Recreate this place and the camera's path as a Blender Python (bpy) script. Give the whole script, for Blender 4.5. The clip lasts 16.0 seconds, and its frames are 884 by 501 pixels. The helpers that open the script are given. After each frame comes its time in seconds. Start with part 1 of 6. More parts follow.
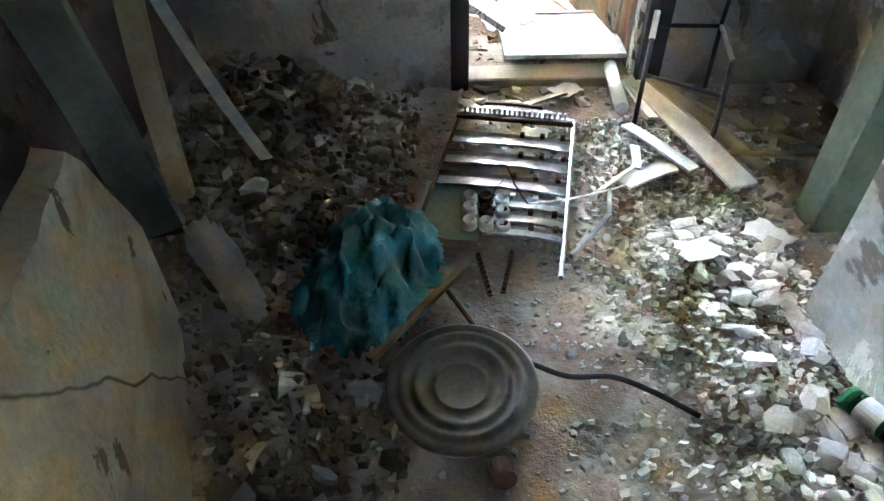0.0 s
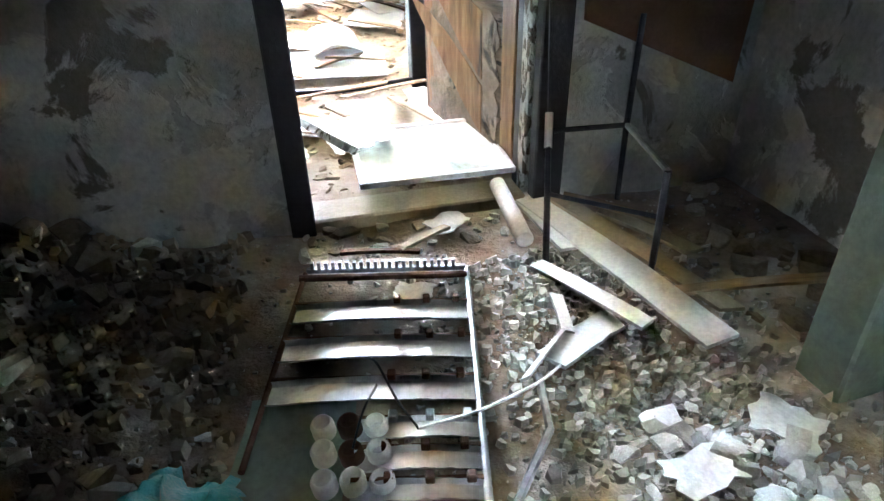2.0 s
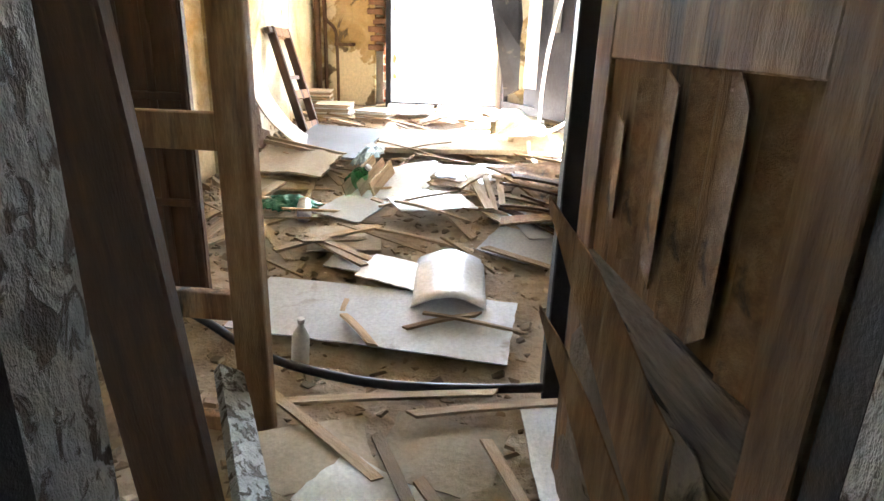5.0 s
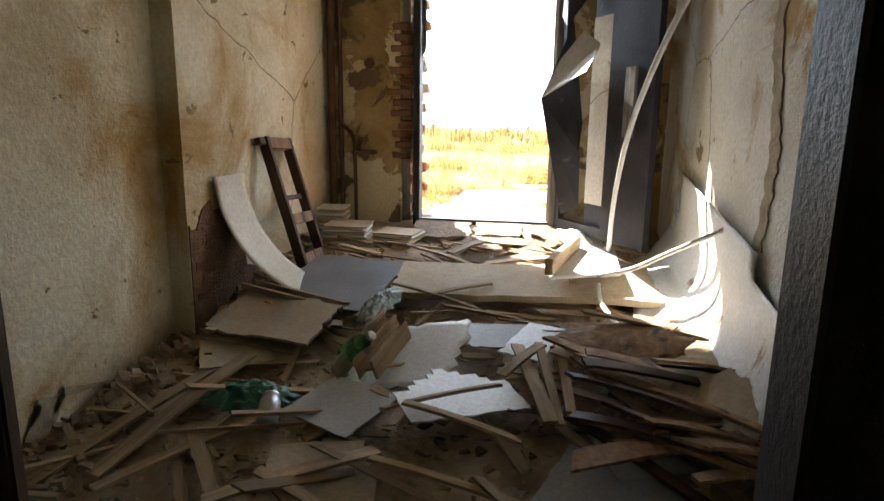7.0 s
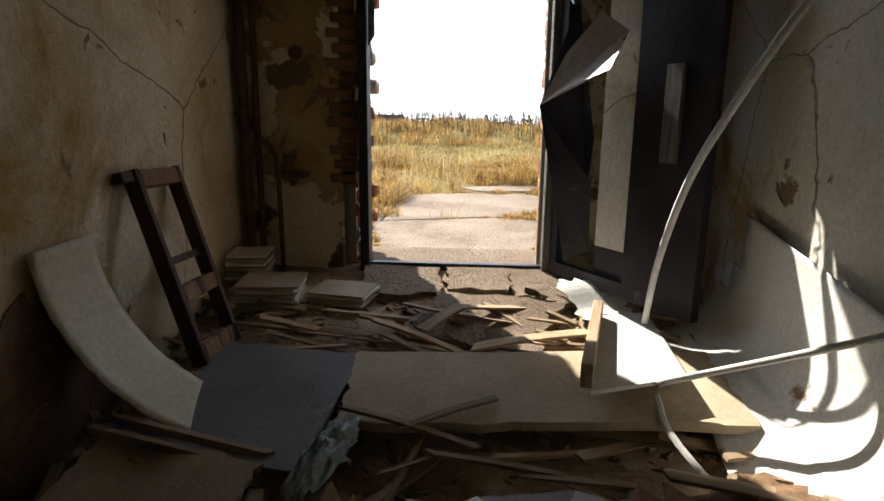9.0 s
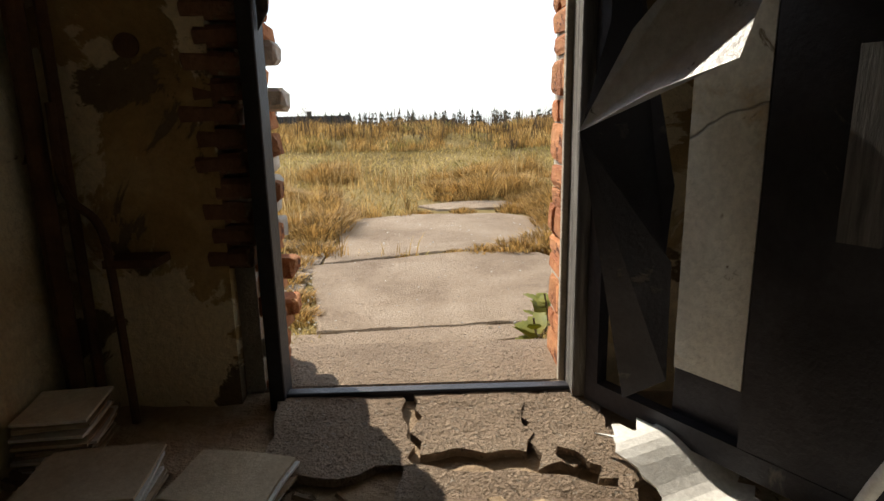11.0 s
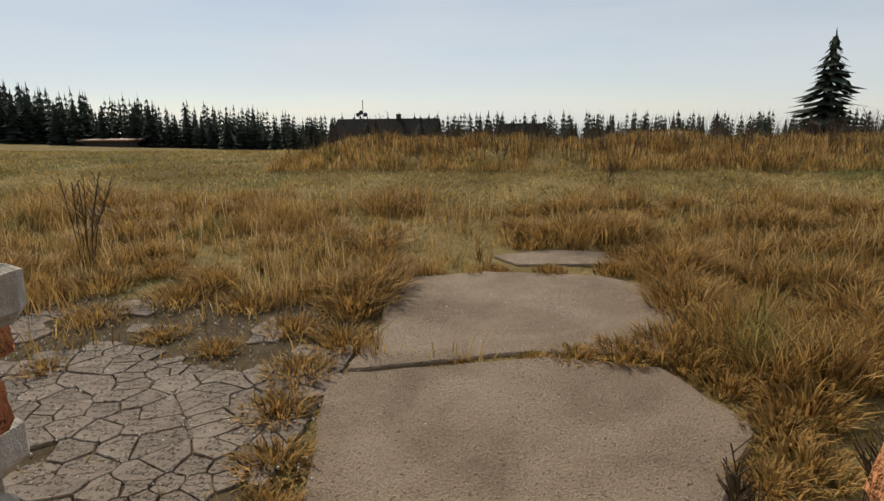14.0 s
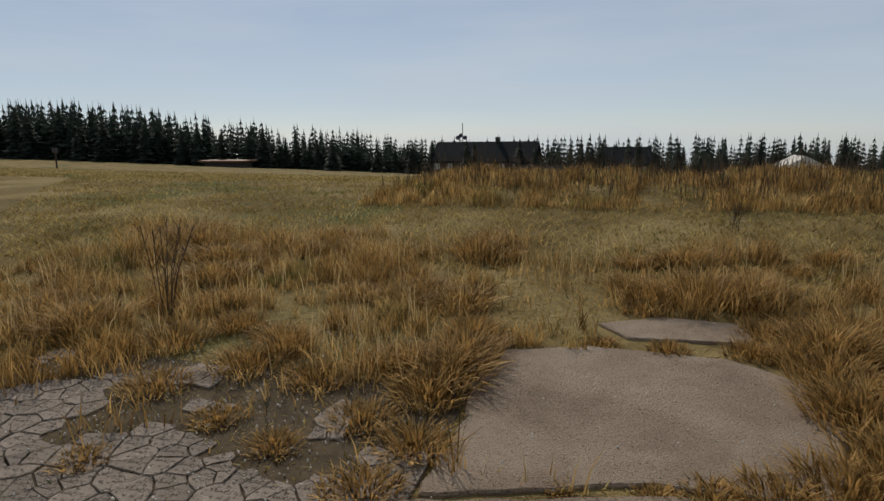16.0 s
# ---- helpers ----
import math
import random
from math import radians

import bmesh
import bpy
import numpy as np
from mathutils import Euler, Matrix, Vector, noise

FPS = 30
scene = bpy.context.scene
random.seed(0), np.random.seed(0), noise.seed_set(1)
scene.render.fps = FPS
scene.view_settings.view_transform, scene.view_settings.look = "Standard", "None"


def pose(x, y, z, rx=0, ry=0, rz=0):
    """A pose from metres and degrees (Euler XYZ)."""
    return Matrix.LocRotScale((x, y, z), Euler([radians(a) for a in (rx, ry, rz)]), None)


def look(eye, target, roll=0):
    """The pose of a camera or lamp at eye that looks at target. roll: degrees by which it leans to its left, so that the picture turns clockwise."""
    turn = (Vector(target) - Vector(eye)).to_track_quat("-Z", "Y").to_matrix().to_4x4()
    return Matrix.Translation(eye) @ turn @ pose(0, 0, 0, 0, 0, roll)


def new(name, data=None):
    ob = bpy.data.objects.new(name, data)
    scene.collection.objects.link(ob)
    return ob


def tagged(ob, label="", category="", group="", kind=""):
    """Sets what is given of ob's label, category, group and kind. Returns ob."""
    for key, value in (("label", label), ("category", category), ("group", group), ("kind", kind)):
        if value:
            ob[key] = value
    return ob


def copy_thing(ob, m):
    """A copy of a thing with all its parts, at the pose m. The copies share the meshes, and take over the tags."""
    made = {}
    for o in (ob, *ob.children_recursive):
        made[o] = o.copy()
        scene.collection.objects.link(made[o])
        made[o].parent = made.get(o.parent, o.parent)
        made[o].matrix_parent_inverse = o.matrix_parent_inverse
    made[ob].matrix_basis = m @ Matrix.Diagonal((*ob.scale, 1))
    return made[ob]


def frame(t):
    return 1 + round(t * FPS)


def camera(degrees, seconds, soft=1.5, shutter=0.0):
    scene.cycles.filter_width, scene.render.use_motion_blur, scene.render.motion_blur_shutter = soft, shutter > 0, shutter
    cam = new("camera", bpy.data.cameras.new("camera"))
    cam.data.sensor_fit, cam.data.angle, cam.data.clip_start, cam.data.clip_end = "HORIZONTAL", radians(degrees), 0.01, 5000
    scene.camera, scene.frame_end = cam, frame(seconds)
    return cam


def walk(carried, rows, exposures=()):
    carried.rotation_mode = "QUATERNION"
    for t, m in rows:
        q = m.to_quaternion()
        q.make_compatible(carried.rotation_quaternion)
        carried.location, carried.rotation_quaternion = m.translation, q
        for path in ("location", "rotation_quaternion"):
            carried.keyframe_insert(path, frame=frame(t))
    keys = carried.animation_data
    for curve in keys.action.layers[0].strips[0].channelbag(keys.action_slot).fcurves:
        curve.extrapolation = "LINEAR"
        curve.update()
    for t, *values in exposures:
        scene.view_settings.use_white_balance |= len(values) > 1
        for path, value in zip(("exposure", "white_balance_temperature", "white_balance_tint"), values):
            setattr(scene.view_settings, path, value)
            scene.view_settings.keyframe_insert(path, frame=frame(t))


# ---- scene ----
cam = camera(71.9, 16.0)
METRES, EYE, TILT, LEAN, TURN = 9.0, 1.311, 0.0, 0.0, 0.0
ROWS = [
    (0.0, 0.0, 0.0, 0.0, -0.89, -40.8, 1.03),
    (0.5, -0.0009, 0.0239, -0.007, -4.67, -36.98, 2.26),
    (1.0, 0.0021, 0.0473, -0.022, -6.26, -37.66, 0.85),
    (1.5, 0.0063, 0.0706, -0.0273, -10.88, -33.54, 1.31),
    (2.0, 0.0183, 0.094, -0.0324, -13.62, -31.3, 1.27),
    (2.5, 0.0299, 0.1202, -0.0377, -12.74, -27.83, -0.9),
    (3.0, 0.0411, 0.1468, -0.0371, -8.34, -23.7, -0.9),
    (3.5, 0.0559, 0.1803, -0.0355, -6.62, -24.4, -2.28),
    (4.0, 0.0646, 0.2081, -0.0288, -1.78, -23.43, -2.34),
    (4.5, 0.0671, 0.243, -0.0254, 2.65, -22.93, -3.07),
    (5.0, 0.0667, 0.2703, -0.0152, 5.65, -19.43, -1.82),
    (7.5, 0.0551, 0.4302, -0.0001, 10.14, -11.52, -1.04),
    (8.0, 0.0496, 0.4542, 0.0043, 9.32, -12.95, -2.52),
    (8.5, 0.0332, 0.4961, 0.0046, 7.19, -13.26, -0.67),
    (9.0, 0.0199, 0.5323, 0.0127, 3.33, -12.98, -0.73),
    (9.5, 0.011, 0.5742, 0.0178, 0.78, -11.18, 0.48),
    (10.0, 0.0038, 0.6125, 0.0163, -1.93, -13.11, 1.51),
    (12.5, 0.0234, 0.7859, 0.0379, 1.87, -13.32, -0.94),
    (13.0, 0.0245, 0.8131, 0.0395, 4.68, -14.86, -0.88),
    (13.5, 0.0217, 0.8489, 0.0413, 6.82, -14.66, -0.46),
    (14.0, 0.0184, 0.8725, 0.0483, 6.78, -12.9, 0.64),
    (14.5, 0.0176, 0.8976, 0.0514, 7.96, -13.91, 2.0),
    (15.0, 0.0147, 0.9208, 0.0573, 12.64, -15.27, 0.31),
    (15.5, 0.0062, 0.942, 0.0646, 13.6, -13.04, 0.97),
    (16.0, 0.0062, 0.9543, 0.0713, 15.93, -10.83, 0.61),
]
walk(cam, [(t, pose(0, 0, EYE, TILT, LEAN, TURN) @ pose(METRES * x, METRES * y, METRES * z, 90 + pitch, roll, yaw)) for t, x, y, z, yaw, pitch, roll in ROWS],
     exposures=[(0.0, 9.5, 5900, 10), (2.0, 9.2, 5900, 10), (2.6, 8.7, 5900, 10), (3.2, 7.8, 5950, 10), (4.0, 7.2, 6100, 10), (5.2, 6.2, 6300, 10), (7.3, 3.2, 6500, 10), (8.5, 1.95, 6500, 10), (9.0, 1.55, 6500, 10), (9.5, 1.25, 6500, 10), (10.2, 1.05, 6600, 10), (12.3, 0.55, 7300, 12), (13.0, 0.18, 7300, 12), (14.0, -0.25, 7200, 12), (15.0, -0.5, 7000, 12), (16.0, -0.6, 6600, 11)])

# ---- world and sun ----
SUN_EL, SUN_WAY = radians(38), Vector((0.545, -0.838, 0)).normalized()
world = bpy.data.worlds.new("world")
scene.world = world
world.use_nodes = True
wn, wl = world.node_tree.nodes, world.node_tree.links
sky = wn.new("ShaderNodeTexSky")
sky.sky_type, sky.sun_disc = "NISHITA", False
sky.sun_elevation, sky.sun_rotation = SUN_EL, math.atan2(-SUN_WAY.x, -SUN_WAY.y)
sky.altitude, sky.air_density, sky.dust_density, sky.ozone_density = 2500, 1.0, 0.4, 2.0
# thin high haze with faint streaks over the clear sky
haze_co, haze_map, haze_no, haze_mix, haze_r = (wn.new("ShaderNode" + k) for k in ("TexCoord", "Mapping", "TexNoise", "MixRGB", "MapRange"))
haze_map.inputs["Scale"].default_value = (1.2, 1.2, 7.0)
haze_no.inputs["Scale"].default_value, haze_no.inputs["Detail"].default_value = 1.6, 6.0
wl.new(haze_co.outputs["Generated"], haze_map.inputs[0])
wl.new(haze_map.outputs[0], haze_no.inputs["Vector"])
wl.new(haze_no.outputs[0], haze_r.inputs[0])
haze_r.inputs[1].default_value, haze_r.inputs[2].default_value, haze_r.inputs[3].default_value, haze_r.inputs[4].default_value = 0.35, 0.7, 0.52, 0.85
wl.new(haze_r.outputs[0], haze_mix.inputs[0])
wl.new(sky.outputs[0], haze_mix.inputs[1])
haze_mix.inputs[2].default_value = (7.5, 8.5, 9.6, 1)
wl.new(haze_mix.outputs[0], wn["Background"].inputs[0])
wn["Background"].inputs[1].default_value = 0.10
sun = new("sun", bpy.data.lights.new("sun", "SUN"))
sun.data.energy, sun.data.angle, sun.data.color = 4.2, radians(0.6), (1.0, 0.92, 0.80)
sun.matrix_world = look((0, 0, 30), Vector((0, 0, 30)) + SUN_WAY * math.cos(SUN_EL) - Vector((0, 0, math.sin(SUN_EL))))


# ---- materials ----
def mat(name, cols, scale=4.0, rough=0.85, bump=0.25, fine=60.0, metal=0.0, stretch=(1, 1, 1), vary=0.0, island=0.0,
        patch=None, patch2=None, spec=0.3, bump_dist=0.01, cracks=0.0):
    """A two-scale mottled surface. cols: colours from low to high noise; patch: (colour, scale, threshold, edge) of bare or stained areas."""
    m = bpy.data.materials.new(name)
    m.use_nodes = True
    n, l = m.node_tree.nodes, m.node_tree.links
    bsdf = n["Principled BSDF"]
    bsdf.inputs["Metallic"].default_value = metal
    bsdf.inputs["Specular IOR Level"].default_value = spec
    co, mp = n.new("ShaderNodeTexCoord"), n.new("ShaderNodeMapping")
    mp.inputs["Scale"].default_value = stretch
    l.new(co.outputs["Object"], mp.inputs[0])

    def tex(s, detail=6, rough_=0.6, warp=0.0):
        t = n.new("ShaderNodeTexNoise")
        t.inputs["Scale"].default_value, t.inputs["Detail"].default_value, t.inputs["Roughness"].default_value = s, detail, rough_
        t.inputs["Distortion"].default_value = warp
        l.new(mp.outputs[0], t.inputs["Vector"])
        return t

    big, small = tex(scale, warp=0.4), tex(fine, 4, 0.7)
    ramp = n.new("ShaderNodeValToRGB")
    e = ramp.color_ramp.elements
    while len(e) < len(cols):
        e.new(0.5)
    for k, c in enumerate(cols):
        e[k].position, e[k].color = 0.3 + 0.4 * k / max(1, len(cols) - 1), (*c, 1)
    l.new(big.outputs[0], ramp.inputs[0])
    out = ramp.outputs[0]
    masks = []
    for pt in (patch, patch2):
        if pt:
            pn = tex(pt[1], 8, 0.62, 0.6)
            pr = n.new("ShaderNodeValToRGB")
            pr.color_ramp.elements[0].position, pr.color_ramp.elements[1].position = pt[2], pt[2] + pt[3]
            l.new(pn.outputs[0], pr.inputs[0])
            mx = n.new("ShaderNodeMixRGB")
            l.new(pr.outputs[0], mx.inputs[0])
            l.new(out, mx.inputs[1])
            mx.inputs[2].default_value = (*pt[0], 1)
            out = mx.outputs[0]
            masks.append(pr)

    def scaled(fac, lo, hi, col):
        r = n.new("ShaderNodeMapRange")
        r.inputs[3].default_value, r.inputs[4].default_value = lo, hi
        l.new(fac, r.inputs[0])
        v = n.new("ShaderNodeMixRGB")
        v.blend_type, v.inputs[0].default_value = "MULTIPLY", 1.0
        l.new(col, v.inputs[1])
        l.new(r.outputs[0], v.inputs[2])
        return v.outputs[0]

    out = scaled(small.outputs[0], 0.62, 1.38, out)
    if vary:
        out = scaled(n.new("ShaderNodeObjectInfo").outputs["Random"], 1 - vary, 1 + vary, out)
    if island:
        out = scaled(n.new("ShaderNodeNewGeometry").outputs["Random Per Island"], 1 - island, 1 + island, out)
    height = small.outputs[0]
    if cracks:
        vo = n.new("ShaderNodeTexVoronoi")
        vo.feature = "DISTANCE_TO_EDGE"
        vo.inputs["Scale"].default_value = cracks
        wn_ = tex(cracks * 1.3, 5, 0.6)
        wm = n.new("ShaderNodeMixRGB")
        wm.inputs[0].default_value = 0.25
        l.new(mp.outputs[0], wm.inputs[1])
        l.new(wn_.outputs["Color"], wm.inputs[2])
        l.new(wm.outputs[0], vo.inputs["Vector"])
        cr = n.new("ShaderNodeMapRange")
        cr.inputs[2].default_value = 0.004 * cracks
        l.new(vo.outputs["Distance"], cr.inputs[0])
        out = scaled(cr.outputs[0], 0.3, 1.0, out)
        add = n.new("ShaderNodeMath")
        l.new(height, add.inputs[0])
        l.new(cr.outputs[0], add.inputs[1])
        height = add.outputs[0]
    for pr in masks:
        sub = n.new("ShaderNodeMath")
        sub.operation = "SUBTRACT"
        l.new(height, sub.inputs[0])
        l.new(pr.outputs[0], sub.inputs[1])
        height = sub.outputs[0]
    l.new(out, bsdf.inputs["Base Color"])
    rr = n.new("ShaderNodeMapRange")
    rr.inputs[3].default_value, rr.inputs[4].default_value = max(0, rough - 0.12), min(1, rough + 0.12)
    l.new(big.outputs[0], rr.inputs[0])
    l.new(rr.outputs[0], bsdf.inputs["Roughness"])
    bp = n.new("ShaderNodeBump")
    bp.inputs["Strength"].default_value, bp.inputs["Distance"].default_value = bump, bump_dist
    l.new(height, bp.inputs["Height"])
    l.new(bp.outputs[0], bsdf.inputs["Normal"])
    return m


def leafy(m, amount=0.3):
    """Lets light through thin blades."""
    n, l = m.node_tree.nodes, m.node_tree.links
    bsdf = n["Principled BSDF"]
    tr, mx = n.new("ShaderNodeBsdfTranslucent"), n.new("ShaderNodeMixShader")
    l.new(bsdf.inputs["Base Color"].links[0].from_socket, tr.inputs[0])
    mx.inputs[0].default_value = amount
    l.new(bsdf.outputs[0], mx.inputs[1])
    l.new(tr.outputs[0], mx.inputs[2])
    l.new(mx.outputs[0], n["Material Output"].inputs[0])
    return m


M_PLASTER_A = mat("grey plaster", [(0.30, 0.30, 0.27), (0.48, 0.48, 0.44), (0.58, 0.58, 0.53)], 2.2, 0.9, 0.5, 45, patch=((0.66, 0.66, 0.61), 2.2, 0.52, 0.02), patch2=((0.19, 0.18, 0.15), 3.0, 0.57, 0.03))
M_PLASTER_L = mat("cream plaster", [(0.48, 0.39, 0.23), (0.66, 0.59, 0.42), (0.75, 0.71, 0.58)], 1.5, 0.9, 0.5, 45, patch=((0.42, 0.27, 0.10), 1.3, 0.50, 0.18), patch2=((0.24, 0.17, 0.10), 6.5, 0.64, 0.02), cracks=0.5, bump_dist=0.015)
M_PLASTER_R = mat("pale wall plaster", [(0.54, 0.51, 0.42), (0.70, 0.68, 0.60), (0.78, 0.77, 0.71)], 1.3, 0.9, 0.5, 45, patch=((0.46, 0.32, 0.14), 1.7, 0.55, 0.10), patch2=((0.24, 0.19, 0.12), 4.6, 0.64, 0.02), cracks=0.7, bump_dist=0.015)
M_PLASTER_B = mat("ochre stained plaster", [(0.20, 0.13, 0.05), (0.38, 0.26, 0.11), (0.55, 0.45, 0.26)], 2.4, 0.92, 0.6, 40, patch=((0.66, 0.57, 0.38), 2.0, 0.51, 0.015), patch2=((0.16, 0.115, 0.065), 2.6, 0.57, 0.02), bump_dist=0.02)
# dark brown with darker blotches, well below the room's other walls in tone
M_DARKWALL = mat("dark mottled wall", [(0.06, 0.042, 0.034), (0.13, 0.10, 0.085), (0.20, 0.17, 0.15)], 2.5, 0.9, 0.5, 40, patch=((0.05, 0.035, 0.03), 3, 0.52, 0.1))
M_SLATE = mat("dark grey laminate", [(0.16, 0.165, 0.175), (0.26, 0.265, 0.275)], 2.5, 0.5, 0.2, 70, patch=((0.30, 0.26, 0.20), 6, 0.62, 0.1))
M_BENTSTEEL = mat("scuffed bare steel", [(0.50, 0.51, 0.53), (0.68, 0.69, 0.71)], 4, 0.35, 0.3, 40, metal=0.3, patch=((0.10, 0.10, 0.11), 9, 0.62, 0.03))
M_BOWED = mat("stained cream sheet", [(0.50, 0.43, 0.30), (0.68, 0.63, 0.50)], 2.2, 0.55, 0.15, 50, patch=((0.28, 0.18, 0.08), 2.4, 0.58, 0.14))
M_CEIL = mat("ceiling plaster", [(0.5, 0.48, 0.42), (0.62, 0.6, 0.54)], 2, 0.9, 0.3)
M_DUST = mat("dusty floor", [(0.16, 0.115, 0.085), (0.32, 0.26, 0.20), (0.52, 0.48, 0.43)], 2.5, 0.95, 0.8, 35, bump_dist=0.02)
M_HALLFLOOR = mat("dirty hall floor", [(0.20, 0.14, 0.09), (0.36, 0.27, 0.18), (0.48, 0.40, 0.30)], 3.5, 0.95, 0.8, 30, bump_dist=0.02)
M_RUBBLE = mat("plaster rubble", [(0.50, 0.47, 0.42), (0.70, 0.68, 0.64)], 6, 0.95, 0.5, 50, vary=0.35)
M_RUBBLE_I = mat("rubble stones", [(0.40, 0.37, 0.32), (0.62, 0.59, 0.54)], 6, 0.95, 0.4, 50, island=0.32)
M_RUBBLE_B = mat("brown rubble", [(0.25, 0.195, 0.14), (0.42, 0.35, 0.27)], 6, 0.95, 0.4, 50, vary=0.35)
M_HEAP = mat("crumbled masonry", [(0.24, 0.185, 0.13), (0.42, 0.35, 0.27)], 5, 0.95, 0.4, island=0.4)
M_BRICK_D = mat("damp old brick", [(0.16, 0.08, 0.05), (0.27, 0.15, 0.09)], 8, 0.95, 0.9, 60, vary=0.25, patch=((0.34, 0.28, 0.2), 8, 0.56, 0.06))
M_BRICK = mat("brick", [(0.34, 0.11, 0.05), (0.48, 0.19, 0.08), (0.58, 0.30, 0.14)], 9, 0.9, 0.9, 70, vary=0.3, patch=((0.15, 0.055, 0.03), 26, 0.61, 0.04), bump_dist=0.02)
M_BRICK_W = mat("lime washed brick", [(0.45, 0.42, 0.36), (0.62, 0.58, 0.52)], 9, 0.9, 0.7, 60, vary=0.2)
M_MORTAR = mat("mortar", [(0.38, 0.34, 0.28), (0.52, 0.48, 0.40)], 12, 0.95, 0.9, 80)
M_BLACK = mat("black painted wood", [(0.015, 0.015, 0.018), (0.035, 0.034, 0.036)], 5, 0.55, 0.4, 50, patch=((0.12, 0.11, 0.10), 9, 0.72, 0.02))
M_PEEL = mat("peeling white paint", [(0.30, 0.30, 0.28), (0.48, 0.48, 0.45)], 9, 0.7, 1.0, 40, stretch=(1, 1, 0.55), patch=((0.11, 0.09, 0.07), 26, 0.52, 0.05), bump_dist=0.02)
M_WOOD = mat("bare wood", [(0.24, 0.16, 0.09), (0.40, 0.29, 0.18), (0.52, 0.42, 0.29)], 3, 0.8, 0.5, 30, stretch=(9, 1, 9), vary=0.35)
M_WOODV = mat("door wood", [(0.14, 0.075, 0.04), (0.27, 0.16, 0.085), (0.40, 0.27, 0.16)], 2.5, 0.75, 0.6, 25, stretch=(8, 8, 1), patch=((0.05, 0.045, 0.04), 1.2, 0.56, 0.12))
M_WOODGREY = mat("weathered grey wood", [(0.06, 0.058, 0.055), (0.20, 0.19, 0.175), (0.30, 0.29, 0.27)], 2.5, 0.8, 1.0, 14, stretch=(14, 14, 1), bump_dist=0.02)
M_WOODDK = mat("dark stained wood", [(0.035, 0.018, 0.010), (0.085, 0.042, 0.022)], 3, 0.6, 0.4, 25, stretch=(9, 9, 1))
M_PLY = mat("dusty board", [(0.34, 0.27, 0.18), (0.50, 0.42, 0.31)], 3, 0.85, 0.3, 60, vary=0.2)
M_GREYBOARD = mat("grey laminate board", [(0.34, 0.345, 0.35), (0.48, 0.485, 0.48)], 2.5, 0.5, 0.2, 70, vary=0.2, patch=((0.20, 0.15, 0.10), 2.5, 0.60, 0.12))
M_WHITE = mat("white laminate", [(0.66, 0.66, 0.63), (0.78, 0.78, 0.75)], 3, 0.45, 0.2, 60, vary=0.12, patch=((0.28, 0.20, 0.13), 3.0, 0.64, 0.12))
M_SHEETMETAL = mat("dirty white sheet metal", [(0.58, 0.58, 0.56), (0.76, 0.76, 0.74)], 2.5, 0.4, 0.15, 60, patch=((0.26, 0.14, 0.06), 2.0, 0.62, 0.03))
M_STEEL = mat("dull steel", [(0.20, 0.20, 0.20), (0.42, 0.42, 0.42)], 6, 0.45, 0.2, 60, metal=0.8, patch=((0.12, 0.06, 0.03), 5, 0.62, 0.08))
M_DARKSTEEL = mat("dark steel", [(0.02, 0.02, 0.025), (0.05, 0.05, 0.06)], 4, 0.4, 0.3, 50, metal=0.3, patch=((0.10, 0.09, 0.08), 6, 0.66, 0.05))
M_ALU = mat("scuffed aluminium", [(0.45, 0.46, 0.48), (0.62, 0.63, 0.65)], 5, 0.38, 0.2, 60, metal=0.7)
M_PVC = mat("dusty white plastic", [(0.55, 0.55, 0.53), (0.68, 0.68, 0.66)], 6, 0.5, 0.1, 60)
M_BLUEBAG = mat("blue plastic sheet", [(0.03, 0.22, 0.29), (0.08, 0.38, 0.46)], 4, 0.42, 0.5, 14, patch=((0.34, 0.38, 0.38), 4, 0.62, 0.15), bump_dist=0.03)
M_GREENBAG = mat("green plastic film", [(0.03, 0.14, 0.09), (0.08, 0.26, 0.18)], 5, 0.35, 0.4, 14, bump_dist=0.03)
M_CLEARBAG = mat("pale plastic film", [(0.22, 0.30, 0.30), (0.42, 0.50, 0.50)], 6, 0.3, 0.5, 16, bump_dist=0.03)
M_GREENPAINT = mat("pale green paint", [(0.20, 0.27, 0.21), (0.29, 0.37, 0.29)], 2.5, 0.6, 0.4, 40, patch=((0.10, 0.10, 0.08), 4, 0.66, 0.03))
M_RUBBER = mat("black cable", [(0.012, 0.012, 0.013), (0.03, 0.03, 0.03)], 6, 0.5, 0.1)
M_RUST = mat("rusty iron", [(0.06, 0.03, 0.018), (0.14, 0.075, 0.04)], 8, 0.8, 0.5, 50)
M_BASIN = mat("dirty rubber basin", [(0.10, 0.09, 0.08), (0.18, 0.155, 0.13)], 5, 0.42, 0.2, 50, patch=((0.20, 0.14, 0.09), 3, 0.52, 0.2))
M_BROWNBOARD = mat("brown hardboard", [(0.13, 0.06, 0.03), (0.20, 0.10, 0.055)], 4, 0.7, 0.2)
M_FOAM = mat("yellowed foam", [(0.42, 0.34, 0.18), (0.55, 0.47, 0.28)], 6, 0.9, 0.4)
M_CONCRETE = mat("old concrete", [(0.24, 0.178, 0.128), (0.35, 0.27, 0.20), (0.43, 0.345, 0.265)], 1.6, 0.92, 1.0, 70, patch=((0.15, 0.115, 0.085), 55, 0.60, 0.08), patch2=((0.46, 0.41, 0.35), 80, 0.60, 0.06), bump_dist=0.03, spec=0.1)
M_EARTH = mat("dark earth", [(0.05, 0.038, 0.025), (0.11, 0.085, 0.055)], 6, 0.95, 0.5, spec=0.03)
